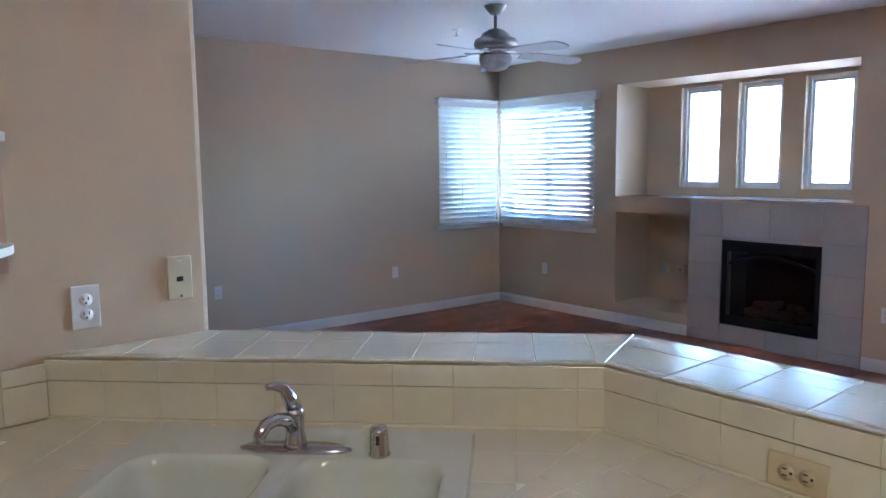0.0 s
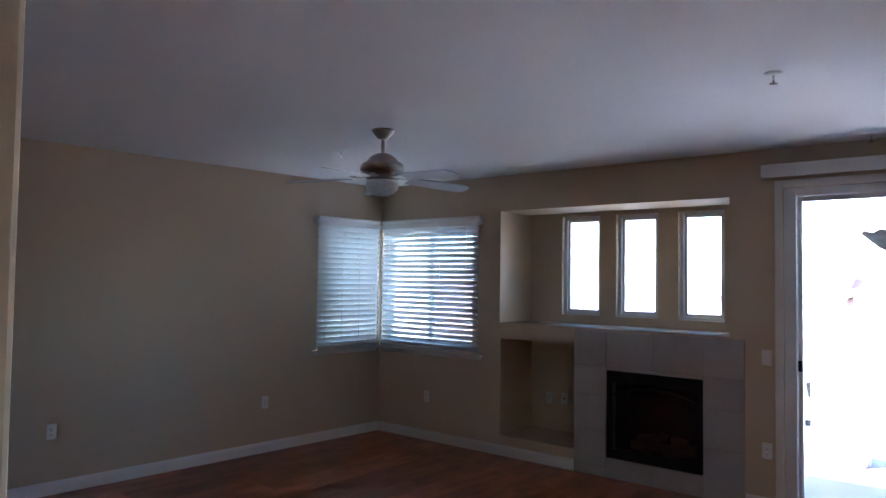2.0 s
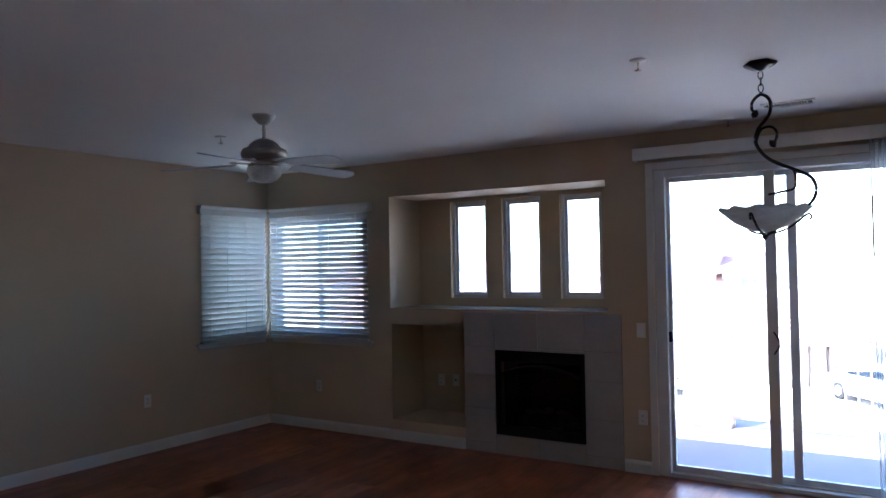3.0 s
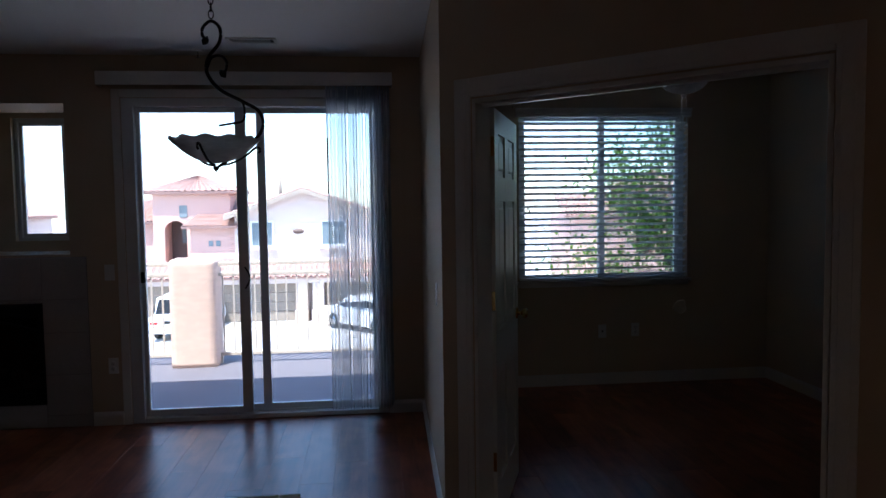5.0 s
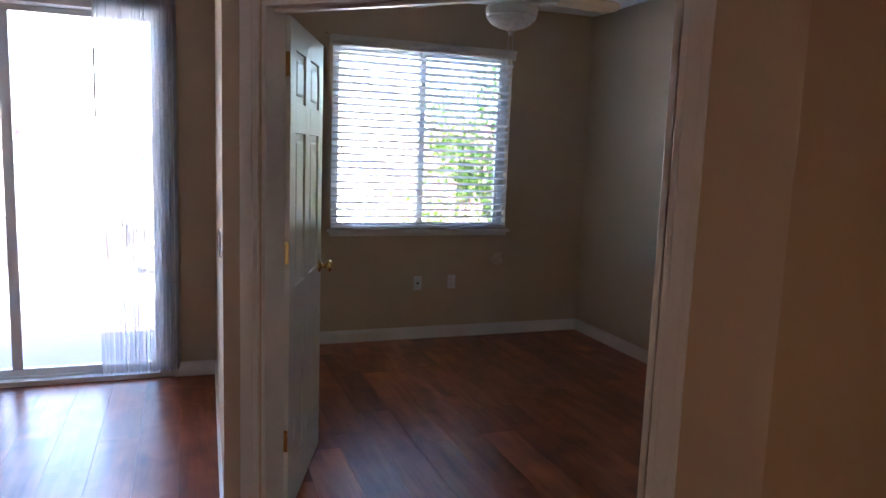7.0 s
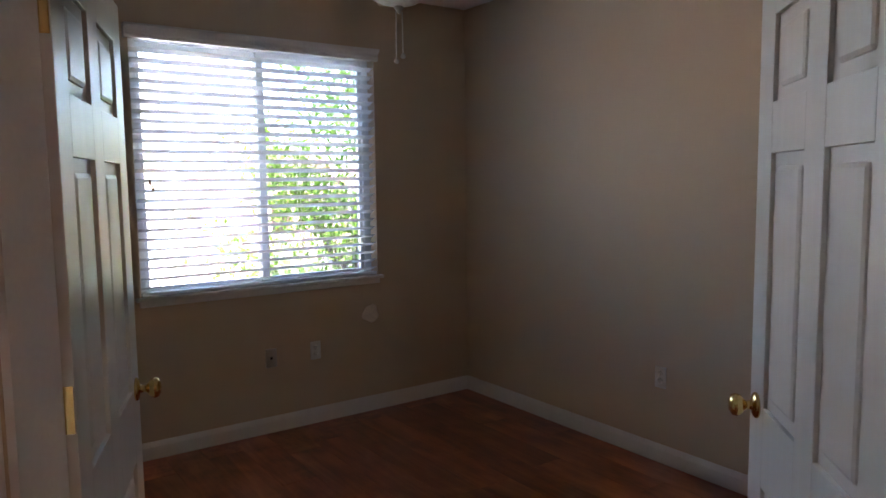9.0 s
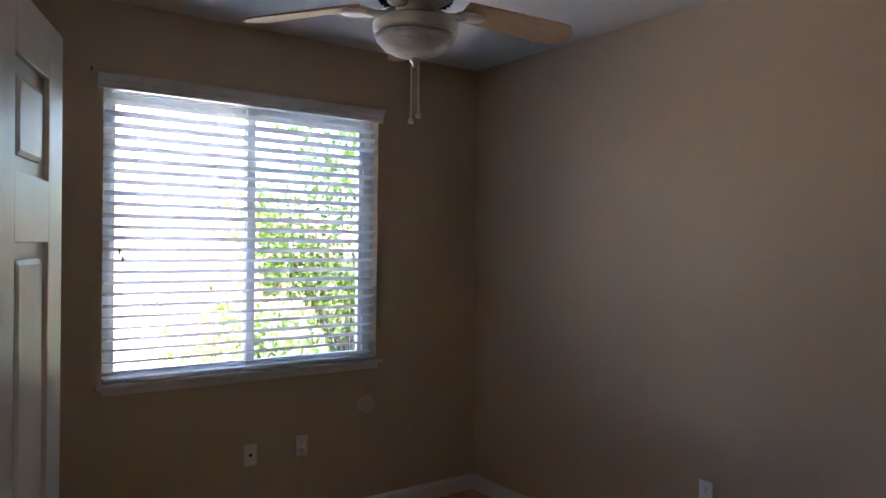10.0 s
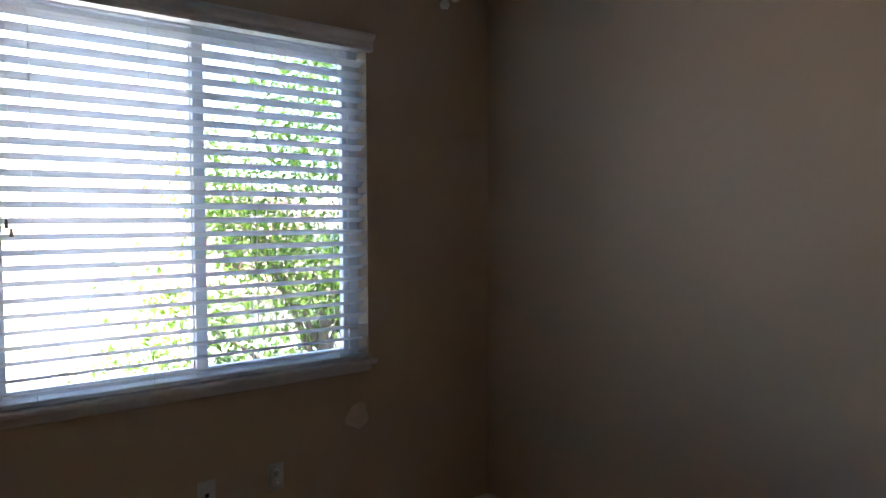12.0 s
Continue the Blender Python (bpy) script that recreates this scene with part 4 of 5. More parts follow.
# straight field east of the diagonal, diagonal field round the sink
for i in range(-5, 8):
    for j in range(5):
        sq = clipped(square(-0.70 + 0.15 * i, 0.99 - 0.15 * (j + 1), 0.15), [(Vector((-0.705, 0.99)), Vector((0.97, 0.243)).normalized()), (Vector((BEND - 0.04, 0)), Vector((-1, 0))), (Vector((0, 0.41)), Vector((0, 1)))])
        if sq and len(sq) > 2:
            c = sum((Vector(p) for p in sq), Vector((0, 0))) / len(sq)
            area = abs(sum(a[0] * b[1] - b[0] * a[1] for a, b in zip(sq, sq[1:] + sq[:1]))) / 2
            if area > 0.001 and c.x * 0.97 + c.y * 0.243 > -0.705 * 0.97 + 0.99 * 0.243 and (c.dot(AX) > SA1 or c.dot(BX_) > SB1):
                slab_tile(counter, sq, CTZ - 0.0058, CTZ)
west_n = Vector((-0.97, -0.243)).normalized()
for i in range(-7, 6):
    for j in range(5):
        a0, b0 = -0.60 + 0.15 * i, -1.197 + 0.15 * j
        poly = [ab(a0, b0), ab(a0 + 0.15, b0), ab(a0 + 0.15, b0 + 0.15), ab(a0, b0 + 0.15)]
        boxes = [(-9, SA0, -9, 9), (SA1, 9, -9, 9), (SA0, SA1, -9, SB0), (SA0, SA1, SB1, 9)]
        for aa, ac, ba, bb in boxes:
            cut = clipped(poly, [(AX * max(aa, -5), AX), (AX * min(ac, 5), -AX), (BX_ * max(ba, -5), BX_), (BX_ * min(bb, FRONT_B), -BX_), (Vector((-1.69, 0)), Vector((1, 0))), (Vector((-0.705, 0.99)), west_n), (Vector((-1.04, -0.24)), Vector((0.2, 1)).normalized())])
            if cut:
                area = abs(sum(a[0] * b[1] - b[0] * a[1] for a, b in zip(cut, cut[1:] + cut[:1]))) / 2
                if area > 0.0012:
                    slab_tile(counter, cut, CTZ - 0.0058, CTZ)
for i in range(5):
    for j in range(9):
        cut = clipped(square(-1.69 + 0.15 * i, -1.6 + 0.15 * j, 0.15), [(Vector((-1.04, 0)), Vector((-1, 0))), (Vector((-1.04, -0.24)), Vector((-0.2, -1)).normalized())])
        if cut:
            area = abs(sum(a[0] * b[1] - b[0] * a[1] for a, b in zip(cut, cut[1:] + cut[:1]))) / 2
            if area > 0.0012:
                slab_tile(counter, cut, CTZ - 0.0058, CTZ)
solid("base_cabinet", prism([(-1.69, -1.6), (-1.10, -1.6), (-1.10, -0.22), (-0.45, 0.45), (BEND - 0.08, 0.45), (BEND - 0.08, 1.02), (-0.75, 1.02), (-1.69, 0.06)], 0, CTZ - 0.28), CABINET, "pale wood base cabinet under the countertop", "cabinet")
bm = bmesh.new()
for poly in ([(-1.69, -1.6), (-1.10, -1.6), (-1.10, -0.40), (-1.69, -0.40)], [(-0.36, 0.45), (BEND - 0.08, 0.45), (BEND - 0.08, 0.985), (-0.36, 0.985)]):
    prism(poly, CTZ - 0.28, CTZ - 0.041, bm)
solid("base_cabinet", bm, CABINET, "pale wood cabinet top rail under the countertop", "cabinet")


def sink():
    """Double-bowl drop-in sink; local x along the bar, y towards the kitchen."""
    t = thing("kitchen_sink", Matrix.Identity(4), "white enamel double-bowl drop-in sink", "sink")
    def P(a, b, z):
        q = ab(a, b)
        return (q[0], q[1], z)
    bm = bmesh.new()
    bowls = ((SA0 + 0.045, (SA0 + SA1) / 2 - 0.018), ((SA0 + SA1) / 2 + 0.018, SA1 - 0.045))
    b0, b1 = SB0 + 0.162, SB1 - 0.04
    z = CTZ + 0.012
    xs = [SA0, bowls[0][0], bowls[0][1], bowls[1][0], bowls[1][1], SA1]
    ys = [SB0, b0, b1, SB1]
    for i in range(5):
        for j in range(3):
            if j == 1 and i in (1, 3):
                continue
            bm.faces.new([bm.verts.new(P(x, y, z)) for x, y in ((xs[i], ys[j]), (xs[i + 1], ys[j]), (xs[i + 1], ys[j + 1]), (xs[i], ys[j + 1]))])
    for (a0, a1) in bowls:
        prev = None
        for off, dz in ((0, 0), (0.005, -0.002), (0.010, -0.008), (0.016, -0.03), (0.030, -0.14), (0.042, -0.165), (0.065, -0.178), (0.11, -0.183)):
            pts = []
            for cx, cy, turn in ((a0, b0, 180), (a1, b0, 270), (a1, b1, 0), (a0, b1, 90)):
                sx, sy, rad = (1 if cx == a0 else -1), (1 if cy == b0 else -1), max(0.02, 0.075 - off * 0.4)
                ox, oy = cx + sx * (off + rad), cy + sy * (off + rad)
                arc = [(ox + rad * math.cos(radians(turn + 15 * q)), oy + rad * math.sin(radians(turn + 15 * q))) for q in range(7)]
                if prev is None:
                    bm.faces.new([bm.verts.new(P(x, y, z)) for x, y in [(cx, cy)] + arc])
                pts += arc
            ringv = [bm.verts.new(P(x, y, z + dz)) for x, y in pts]
            if prev:
                for i in range(len(pts)):
                    bm.faces.new((prev[i], prev[(i + 1) % len(pts)], ringv[(i + 1) % len(pts)], ringv[i])).smooth = True
            prev = ringv
        bm.faces.new(prev)
    skirt = [(SA0, SB0), (SA1, SB0), (SA1, SB1), (SA0, SB1)]
    e = 0.006
    outer = [(SA0 - e, SB0 - e), (SA1 + e, SB0 - e), (SA1 + e, SB1 + e), (SA0 - e, SB1 + e)]
    va, vb = [bm.verts.new(P(x, y, z)) for x, y in skirt], [bm.verts.new(P(x, y, CTZ + 0.0006)) for x, y in outer]
    for i in range(4):
        bm.faces.new((va[i], va[(i + 1) % 4], vb[(i + 1) % 4], vb[i]))
    bmesh.ops.remove_doubles(bm, verts=bm.verts, dist=1e-5)
    part("basin", bm, SINK, t)
    for (a0, a1) in bowls:
        q = ab((a0 + a1) / 2, (b0 + b1) / 2)
        part("drain", lathe([(0, 0), (0.045, 0), (0.043, 0.003), (0.02, 0.001), (0, 0.001)], 20), CHROME, t, m=Matrix.Translation((q[0], q[1], z - 0.1825)))
    return z


SINKZ = sink()
fq = ab(-0.488, -1.008)
# local x along the bar, local y towards the bar, so the kitchen is at -y
fauc = thing("faucet", Matrix.Translation((fq[0], fq[1], SINKZ)) @ Matrix.Rotation(radians(45), 4, "Z"), "chrome single-lever kitchen faucet on oval base plate", "faucet")
bp = lathe([(0, 0), (1.0, 0), (1.0, 0.5), (0.9, 1.0), (0, 1.0)], 36)
bmesh.ops.scale(bp, vec=(0.128, 0.030, 0.010), verts=bp.verts)
part("base_plate", bp, CHROME, fauc)
part("body", lathe([(0, 0.010), (0.027, 0.010), (0.025, 0.02), (0.020, 0.045), (0.021, 0.07), (0.023, 0.085), (0.018, 0.098), (0, 0.102)], 24), CHROME, fauc)
part("spout", tube([(0.0, -0.008, 0.055), (-0.012, -0.025, 0.078), (-0.028, -0.048, 0.086), (-0.042, -0.072, 0.082), (-0.050, -0.085, 0.066), (-0.052, -0.089, 0.048)], lambda f: 0.016 - 0.003 * f, 14), CHROME, fauc)
lv = tube([(0.0, 0.0, 0.095), (-0.008, -0.006, 0.12), (-0.020, -0.012, 0.145), (-0.034, -0.03, 0.155), (-0.045, -0.045, 0.156)], lambda f: 0.019 - 0.012 * f, 12)
part("lever", lv, CHROME, fauc)
gq = ab(-0.296, -0.99)
ag = thing("air_gap", Matrix.Translation((gq[0], gq[1], SINKZ)), "chrome dishwasher air gap cap on the sink", "air gap")
part("cap", lathe([(0, 0), (0.024, 0), (0.025, 0.004), (0.021, 0.010), (0.021, 0.055), (0.018, 0.064), (0, 0.066)], 24), CHROME, ag)
part("vent_slot", box(-0.004, -0.0225, 0.03, 0.004, -0.0205, 0.05, 0.001, Matrix.Rotation(radians(45), 4, "Z")), SLOT, ag)
# open end shelves at the end of the wall cabinets
sh = thing("wall_shelf", Matrix.Translation((-1.70, -0.05, 0)), "open pale wood end shelves on kitchen wall", "shelf")
for z in (1.368, 1.635, 1.90, 2.19):
    pts = [(0.0, -0.36), (0.30, -0.36)] + [(0.30 * math.cos(a), -0.30 + 0.30 * math.sin(a)) for a in [radians(9 * i) for i in range(11)]]
    part("shelf_board", prism(pts, z - 0.012, z + 0.008), TRIM, sh)
part("side_panel", box(0.001, -0.38, 1.30, 0.31, -0.361, 2.20, 0.002), CABINET, sh)
part("back_panel", box(0.0005, -0.36, 1.30, 0.008, -0.012, 2.20), CABINET, sh)


# ---- ceiling fans ----
def blade(length, w0, w1, mat, name, parent, m, thick=0.006):
    """A rounded fan blade along +x from its root."""
    bm = bmesh.new()
    pts = []
    n = 14
    for i in range(n + 1):
        f = i / n
        pts.append((length * f, (w0 + (w1 - w0) * f ** 0.8) / 2 * (1 if f < 0.86 else math.sqrt(max(0.0, 1 - ((f - 0.86) / 0.14) ** 2) * 0.85 + 0.15))))
    outline = pts + [(x, -y) for x, y in reversed(pts)]
    prism(outline, -thick / 2, thick / 2, bm)
    return part(name, bm, mat, parent, m=m)


def ceiling_fan_living():
    t = thing("ceiling_fan", Matrix.Translation((-3.318, 3.20, TOP)), "brushed nickel five-blade ceiling fan with white bowl light", "ceiling fan")
    part("canopy", lathe([(0, 0), (0.078, 0), (0.074, -0.015), (0.055, -0.04), (0.032, -0.062), (0, -0.066)], 28), NICKEL, t)
    part("downrod", tube([(0, 0, -0.06), (0, 0, -0.175)], 0.012, 12), NICKEL, t)
    part("motor", lathe([(0, -0.155), (0.03, -0.158), (0.06, -0.17), (0.095, -0.195), (0.105, -0.215), (0.14, -0.23), (0.152, -0.255), (0.148, -0.28), (0.12, -0.297), (0.085, -0.302), (0.085, -0.325), (0.11, -0.335), (0.10, -0.35), (0, -0.352)], 36), NICKEL, t)
    bowl = part("bowl", lathe([(0.112, -0.345), (0.112, -0.375), (0.105, -0.40), (0.085, -0.425), (0.05, -0.443), (0, -0.45)], 32), ALABASTER, t, "white glass bowl")
    for k in range(5):
        m = Matrix.Rotation(radians(69 + 72 * k), 4, "Z")
        ir = bmesh.new()
        bx(ir, 0.07, -0.02, -0.325, 0.20, 0.02, -0.318, 0.002)
        bx(ir, 0.17, -0.045, -0.322, 0.215, 0.045, -0.316, 0.002)
        arm = part("blade_iron", ir, NICKEL, t, m=m)
        blade(0.47, 0.115, 0.145, SILVER, "blade", t, m @ Matrix.Translation((0.195, 0, -0.330)) @ Matrix.Rotation(radians(3), 4, "Y") @ Matrix.Rotation(radians(-12), 4, "X"))


def ceiling_fan_den():
    t = thing("ceiling_fan", Matrix.Translation((2.41, 4.53, DTOP)) @ Matrix.Scale(1.16, 4), "white five-blade ceiling fan with light maple blades and bowl light", "ceiling fan")
    part("canopy", lathe([(0, 0), (0.07, 0), (0.066, -0.015), (0.045, -0.045), (0.022, -0.07), (0, -0.07)], 28), FANWHITE, t)
    part("downrod", tube([(0, 0, -0.06), (0, 0, -0.118)], 0.012, 12), FANWHITE, t)
    low = Matrix.Translation((0, 0, -0.018))
    part("motor", lathe([(0, -0.085), (0.045, -0.088), (0.06, -0.10), (0.11, -0.108), (0.122, -0.122), (0.122, -0.165), (0.115, -0.175), (0.075, -0.195), (0.062, -0.205), (0.062, -0.235), (0.07, -0.24), (0, -0.24)], 36), FANWHITE, t, m=low)
    for k in range(28):
        part("vent_slot", box(0.090, -0.003, -0.190, 0.117, 0.003, -0.178, 0.0, Matrix.Rotation(radians(360 * k / 28), 4, "Z")), SLOT, t, m=low)
    part("fitter", lathe([(0.06, -0.24), (0.075, -0.246), (0.125, -0.252), (0.134, -0.262), (0.131, -0.29), (0.126, -0.30), (0, -0.30)], 36), FANWHITE, t, m=low)
    part("bowl", lathe([(0.128, -0.301), (0.122, -0.315), (0.10, -0.338), (0.07, -0.354), (0.03, -0.365), (0, -0.367)], 36), ALABASTER, t, "frosted white glass bowl", m=low)
    part("finial", lathe([(0, -0.366), (0.016, -0.368), (0.018, -0.374), (0.010, -0.382), (0.006, -0.392), (0, -0.394)], 16), NICKEL, t, m=low)
    for dx, L in ((-0.012, 0.17), (0.014, 0.15)):
        ch = part("pull_chain", tube([(dx, 0.0, -0.385), (dx * 1.1, 0, -0.385 - L)], 0.0022, 6), FANWHITE, t, m=low)
        part("chain_knob", lathe([(0, 0), (0.007, 0.002), (0.010, 0.009), (0.007, 0.016), (0.002, 0.020), (0, 0.021)], 14), FANWHITE, ch, m=Matrix.Translation((dx * 1.1, 0, -0.385 - L - 0.018)))
    for k in range(5):
        m = low @ Matrix.Rotation(radians(61 + 72 * k), 4, "Z")
        ir = tube([(0.06, 0, -0.205), (0.10, 0.0, -0.222), (0.14, 0, -0.218), (0.17, 0, -0.208)], lambda f: 0.012 + 0.004 * f, 8)
        md = lathe([(0, -0.016), (0.03, -0.014), (0.034, -0.006), (0.03, 0.002), (0, 0.003)], 20)
        part("blade_iron", ir, FANWHITE, t, m=m)
        part("medallion", md, FANWHITE, t, m=m @ Matrix.Translation((0.195, 0, -0.205)) @ Matrix.Diagonal((1.5, 1, 1, 1)))
        blade(0.41, 0.11, 0.14, MAPLE, "blade", t, m @ Matrix.Translation((0.165, 0, -0.195)) @ Matrix.Rotation(radians(4), 4, "Y") @ Matrix.Rotation(radians(-12), 4, "X"))


ceiling_fan_living()
ceiling_fan_den()


# ---- chandelier over the dining spot ----
def curve_points(pts, n=10):
    """A smooth line through points in a plane."""
    out = []
    P = [Vector(p) for p in pts]
    P = [P[0] * 2 - P[1], *P, P[-1] * 2 - P[-2]]
    for i in range(1, len(P) - 2):
        for k in range(n):
            f = k / n
            a, b, c, d = P[i - 1], P[i], P[i + 1], P[i + 2]
            out.append(0.5 * (2 * b + (c - a) * f + (2 * a - 5 * b + 4 * c - d) * f ** 2 + (3 * b - a - 3 * c + d) * f ** 3))
    return out + [P[-2]]


def chandelier():
    t = thing("chandelier", Matrix.Translation((-0.385, 3.78, TOP)), "dark iron scroll pendant with scalloped alabaster bowl", "chandelier")
    part("canopy", lathe([(0, 0), (0.078, 0), (0.082, -0.010), (0.070, -0.022), (0.03, -0.040), (0.008, -0.048), (0, -0.05)], 6), IRON, t)
    for k in range(3):
        ring = [(0.012 * math.cos(a), 0, 0.022 * math.sin(a)) for a in [math.tau * i / 16 for i in range(17)]]
        part("chain_link", tube(ring, 0.003, 6), IRON, t, m=Matrix.Translation((0, 0, -0.064 - 0.034 * k)) @ Matrix.Rotation(radians(90 * k), 4, "Z"))
    V = lambda x, z: (x, 0, z)
    part("scroll", tube(curve_points([V(-0.025, -0.255), V(-0.045, -0.235), V(-0.04, -0.195), V(0.0, -0.165), V(0.04, -0.20), V(0.035, -0.27), V(-0.02, -0.345), V(-0.028, -0.42), V(0.03, -0.50), V(0.14, -0.56), V(0.215, -0.605), V(0.238, -0.67), V(0.21, -0.735), V(0.13, -0.79), V(0.05, -0.86), V(0.012, -0.885)]), lambda f: 0.0095 - 0.004 * abs(f - 0.5), 8), IRON, t)
    part("scroll", tube(curve_points([V(-0.03, -0.40), V(-0.005, -0.345), V(0.04, -0.335), V(0.068, -0.365), V(0.06, -0.41), V(0.042, -0.415)]), 0.007, 8), IRON, t)
    part("scroll", tube(curve_points([V(0.02, -0.68), V(0.08, -0.67), V(0.14, -0.655), V(0.148, -0.60), V(0.14, -0.565)]), 0.006, 8), IRON, t)
    wav = lambda a, r: (1 + 0.03 * math.cos(12 * a) * (r / 0.22) ** 2, 0.006 * math.cos(12 * a) * (r / 0.22) ** 3)
    prof = [(0.012, -0.868), (0.05, -0.863), (0.10, -0.845), (0.15, -0.815), (0.19, -0.780), (0.222, -0.750), (0.219, -0.745), (0.186, -0.774), (0.146, -0.808), (0.096, -0.837), (0.012, -0.860)]
    part("bowl", lathe(prof, 72, wave=wav), ALABASTER, t, "scalloped white alabaster glass bowl")
    for k in range(3):
        a = radians(20 + 120 * k)
        c, s = math.cos(a), math.sin(a)
        arm = [(r * c, r * s, z) for r, z in ((0.012, -0.878), (0.06, -0.871), (0.11, -0.852), (0.16, -0.818), (0.195, -0.788), (0.215, -0.785), (0.222, -0.80), (0.212, -0.812))]
        part("bowl_arm", tube(curve_points(arm, 5), 0.006, 7), IRON, t)
    part("finial", lathe([(0, -0.88), (0.014, -0.884), (0.016, -0.894), (0.007, -0.905), (0, -0.915)], 12), IRON, t)
    for x, z, r in ((-0.03, -0.258, 0.5), (0.045, -0.42, -0.6)):
        part("leaf", lathe([(0, -0.03), (0.018, -0.012), (0.016, 0.006), (0, 0.022)], 5), IRON, t, m=Matrix.Translation((x, 0, z)) @ Matrix.Rotation(r, 4, "Y"))


chandelier()


# ---- ceiling fittings ----
def sprinkler(x, y):
    t = thing("sprinkler", Matrix.Translation((x, y, TOP)), "small white pendant fire sprinkler on the ceiling", "sprinkler", "ceiling sprinklers")
    part("escutcheon", lathe([(0, 0), (0.042, 0), (0.040, -0.006), (0.02, -0.012), (0, -0.013)], 24), PLATE, t)
    part("frame_arms", tube([(0, 0, -0.012), (0, 0, -0.05)], 0.005, 8), CHROME, t)
    part("deflector", lathe([(0, -0.050), (0.018, -0.050), (0.018, -0.053), (0, -0.053)], 16), CHROME, t)


for x, y in ((-0.896, 3.37), (-4.13, 3.55), (-0.78, 5.22)):
    sprinkler(x, y)


def vent(x, y, w, d, turn, label, top=TOP):
    t = thing("ceiling_vent", Matrix.Translation((x, y, top)) @ Matrix.Rotation(radians(turn), 4, "Z"), label, "ceiling vent")
    fr = bmesh.new()
    for q in ((-w / 2, -d / 2, w / 2, -d / 2 + 0.02), (-w / 2, d / 2 - 0.02, w / 2, d / 2), (-w / 2, -d / 2 + 0.02, -w / 2 + 0.02, d / 2 - 0.02), (w / 2 - 0.02, -d / 2 + 0.02, w / 2, d / 2 - 0.02)):
        bx(fr, q[0], q[1], -0.008, q[2], q[3], -0.0005, 0.002)
    part("frame", fr, PLATE, t)
    part("backing", box(-w / 2 + 0.02, -d / 2 + 0.02, -0.002, w / 2 - 0.02, d / 2 - 0.02, -0.0008), SLOT, t)
    n = int((w - 0.05) / 0.016)
    sl = mesh_of("slat", box(-0.0012, -d / 2 + 0.021, -0.0075, 0.0012, d / 2 - 0.021, -0.0022), PLATE)
    for k in range(n):
        part("slat", sl, PLATE, t, m=Matrix.Translation((-w / 2 + 0.03 + k * 0.016, 0, 0)))


vent(-0.363, 4.91, 0.32, 0.15, 0, "white louvred ceiling register near the patio door")
vent(2.36, 4.995, 0.36, 0.16, 4, "white louvred ceiling register in the den", DTOP)
sm = thing("smoke_hook", Matrix.Translation((1.58, DY, 2.37)), "small dark screw hook in tan wall", "hook")
part("shank", tube([(0, 0, 0), (0, -0.02, 0), (0, -0.024, 0.008)], 0.003, 6), BLACK, sm)
# cord tassels of the den blind
for x, z in ((1.705, 1.533), (1.719, 1.505)):
    ts = thing("cord_tassel", Matrix.Translation((x, DY - 0.022, z)), "small dark wooden tassel on a blind cord", "cord tassel", "blind cord tassels")
    part("tassel", lathe([(0, -0.018), (0.007, -0.016), (0.006, 0.0), (0.0035, 0.012), (0, 0.014)], 12), LOG, ts)
    part("cord", tube([(0, 0, 0.012), (0, 0.02, 2.24 - z)], 0.0009, 5), BLIND, ts)


# kitchen ceiling fixture
kf = thing("kitchen_light", Matrix.Translation((1.2, -0.7, TOP)), "white box fluorescent fixture on the kitchen ceiling", "ceiling light")
fm = bmesh.new()
for q in ((-0.62, -0.22, 0.62, -0.18), (-0.62, 0.18, 0.62, 0.22), (-0.62, -0.18, -0.57, 0.18), (0.57, -0.18, 0.62, 0.18)):
    bx(fm, q[0], q[1], -0.11, q[2], q[3], -0.0005, 0.004)
part("frame", fm, TRIM, kf)
part("reflector", box(-0.57, -0.18, -0.06, 0.57, 0.18, -0.0005), TRIM, kf)


# ---- outside ----
GZ = -3.6
solid("ground", box(-400, -400, GZ - 0.5, 400, 400, GZ), CONCRETE, "pale sunlit concrete court and ground", "ground", kind="structure")
solid("road", box(-60, 13.0, GZ + 0.002, 60, 19.0, GZ + 0.006), ASPHALT, "grey asphalt lane between the buildings", "road", kind="structure")
solid("wall_below", prism([(XS - 0.16, SOUTH - 0.12), (EAST + 0.12, SOUTH - 0.12), (EAST + 0.12, DY + 0.16), (0.77, DY + 0.16), (0.77, YN + 0.16), (XW - 0.16, YN + 0.16)], GZ, -0.15), STUCCO, "pink stucco wall of the storey below", "wall", kind="structure")
solid("floor_balcony", box(-4.6, YN + 0.161, -0.26, 0.768, 8.2, -0.08), DECK, "grey coated balcony deck", "floor", kind="structure")
solid("wall_balcony_support", box(-4.6, 8.0, GZ, 0.768, 8.2, -0.261), STUCCO, "pink stucco wall under the balcony", "wall", kind="structure")
solid("wall_den_side", box(0.648, YN + 0.16, -0.2, 0.768, DY + 0.16, TOP + 0.2), STUCCO, "pink stucco side wall of the den", "wall", kind="structure")
pl = thing("pillar", Matrix.Translation((-1.455, 7.76, -0.08)), "rough pinkish-orange stucco balcony pier with softened edges", "pillar")
pr = random.Random(31)
ps = bmesh.new()
prev = None
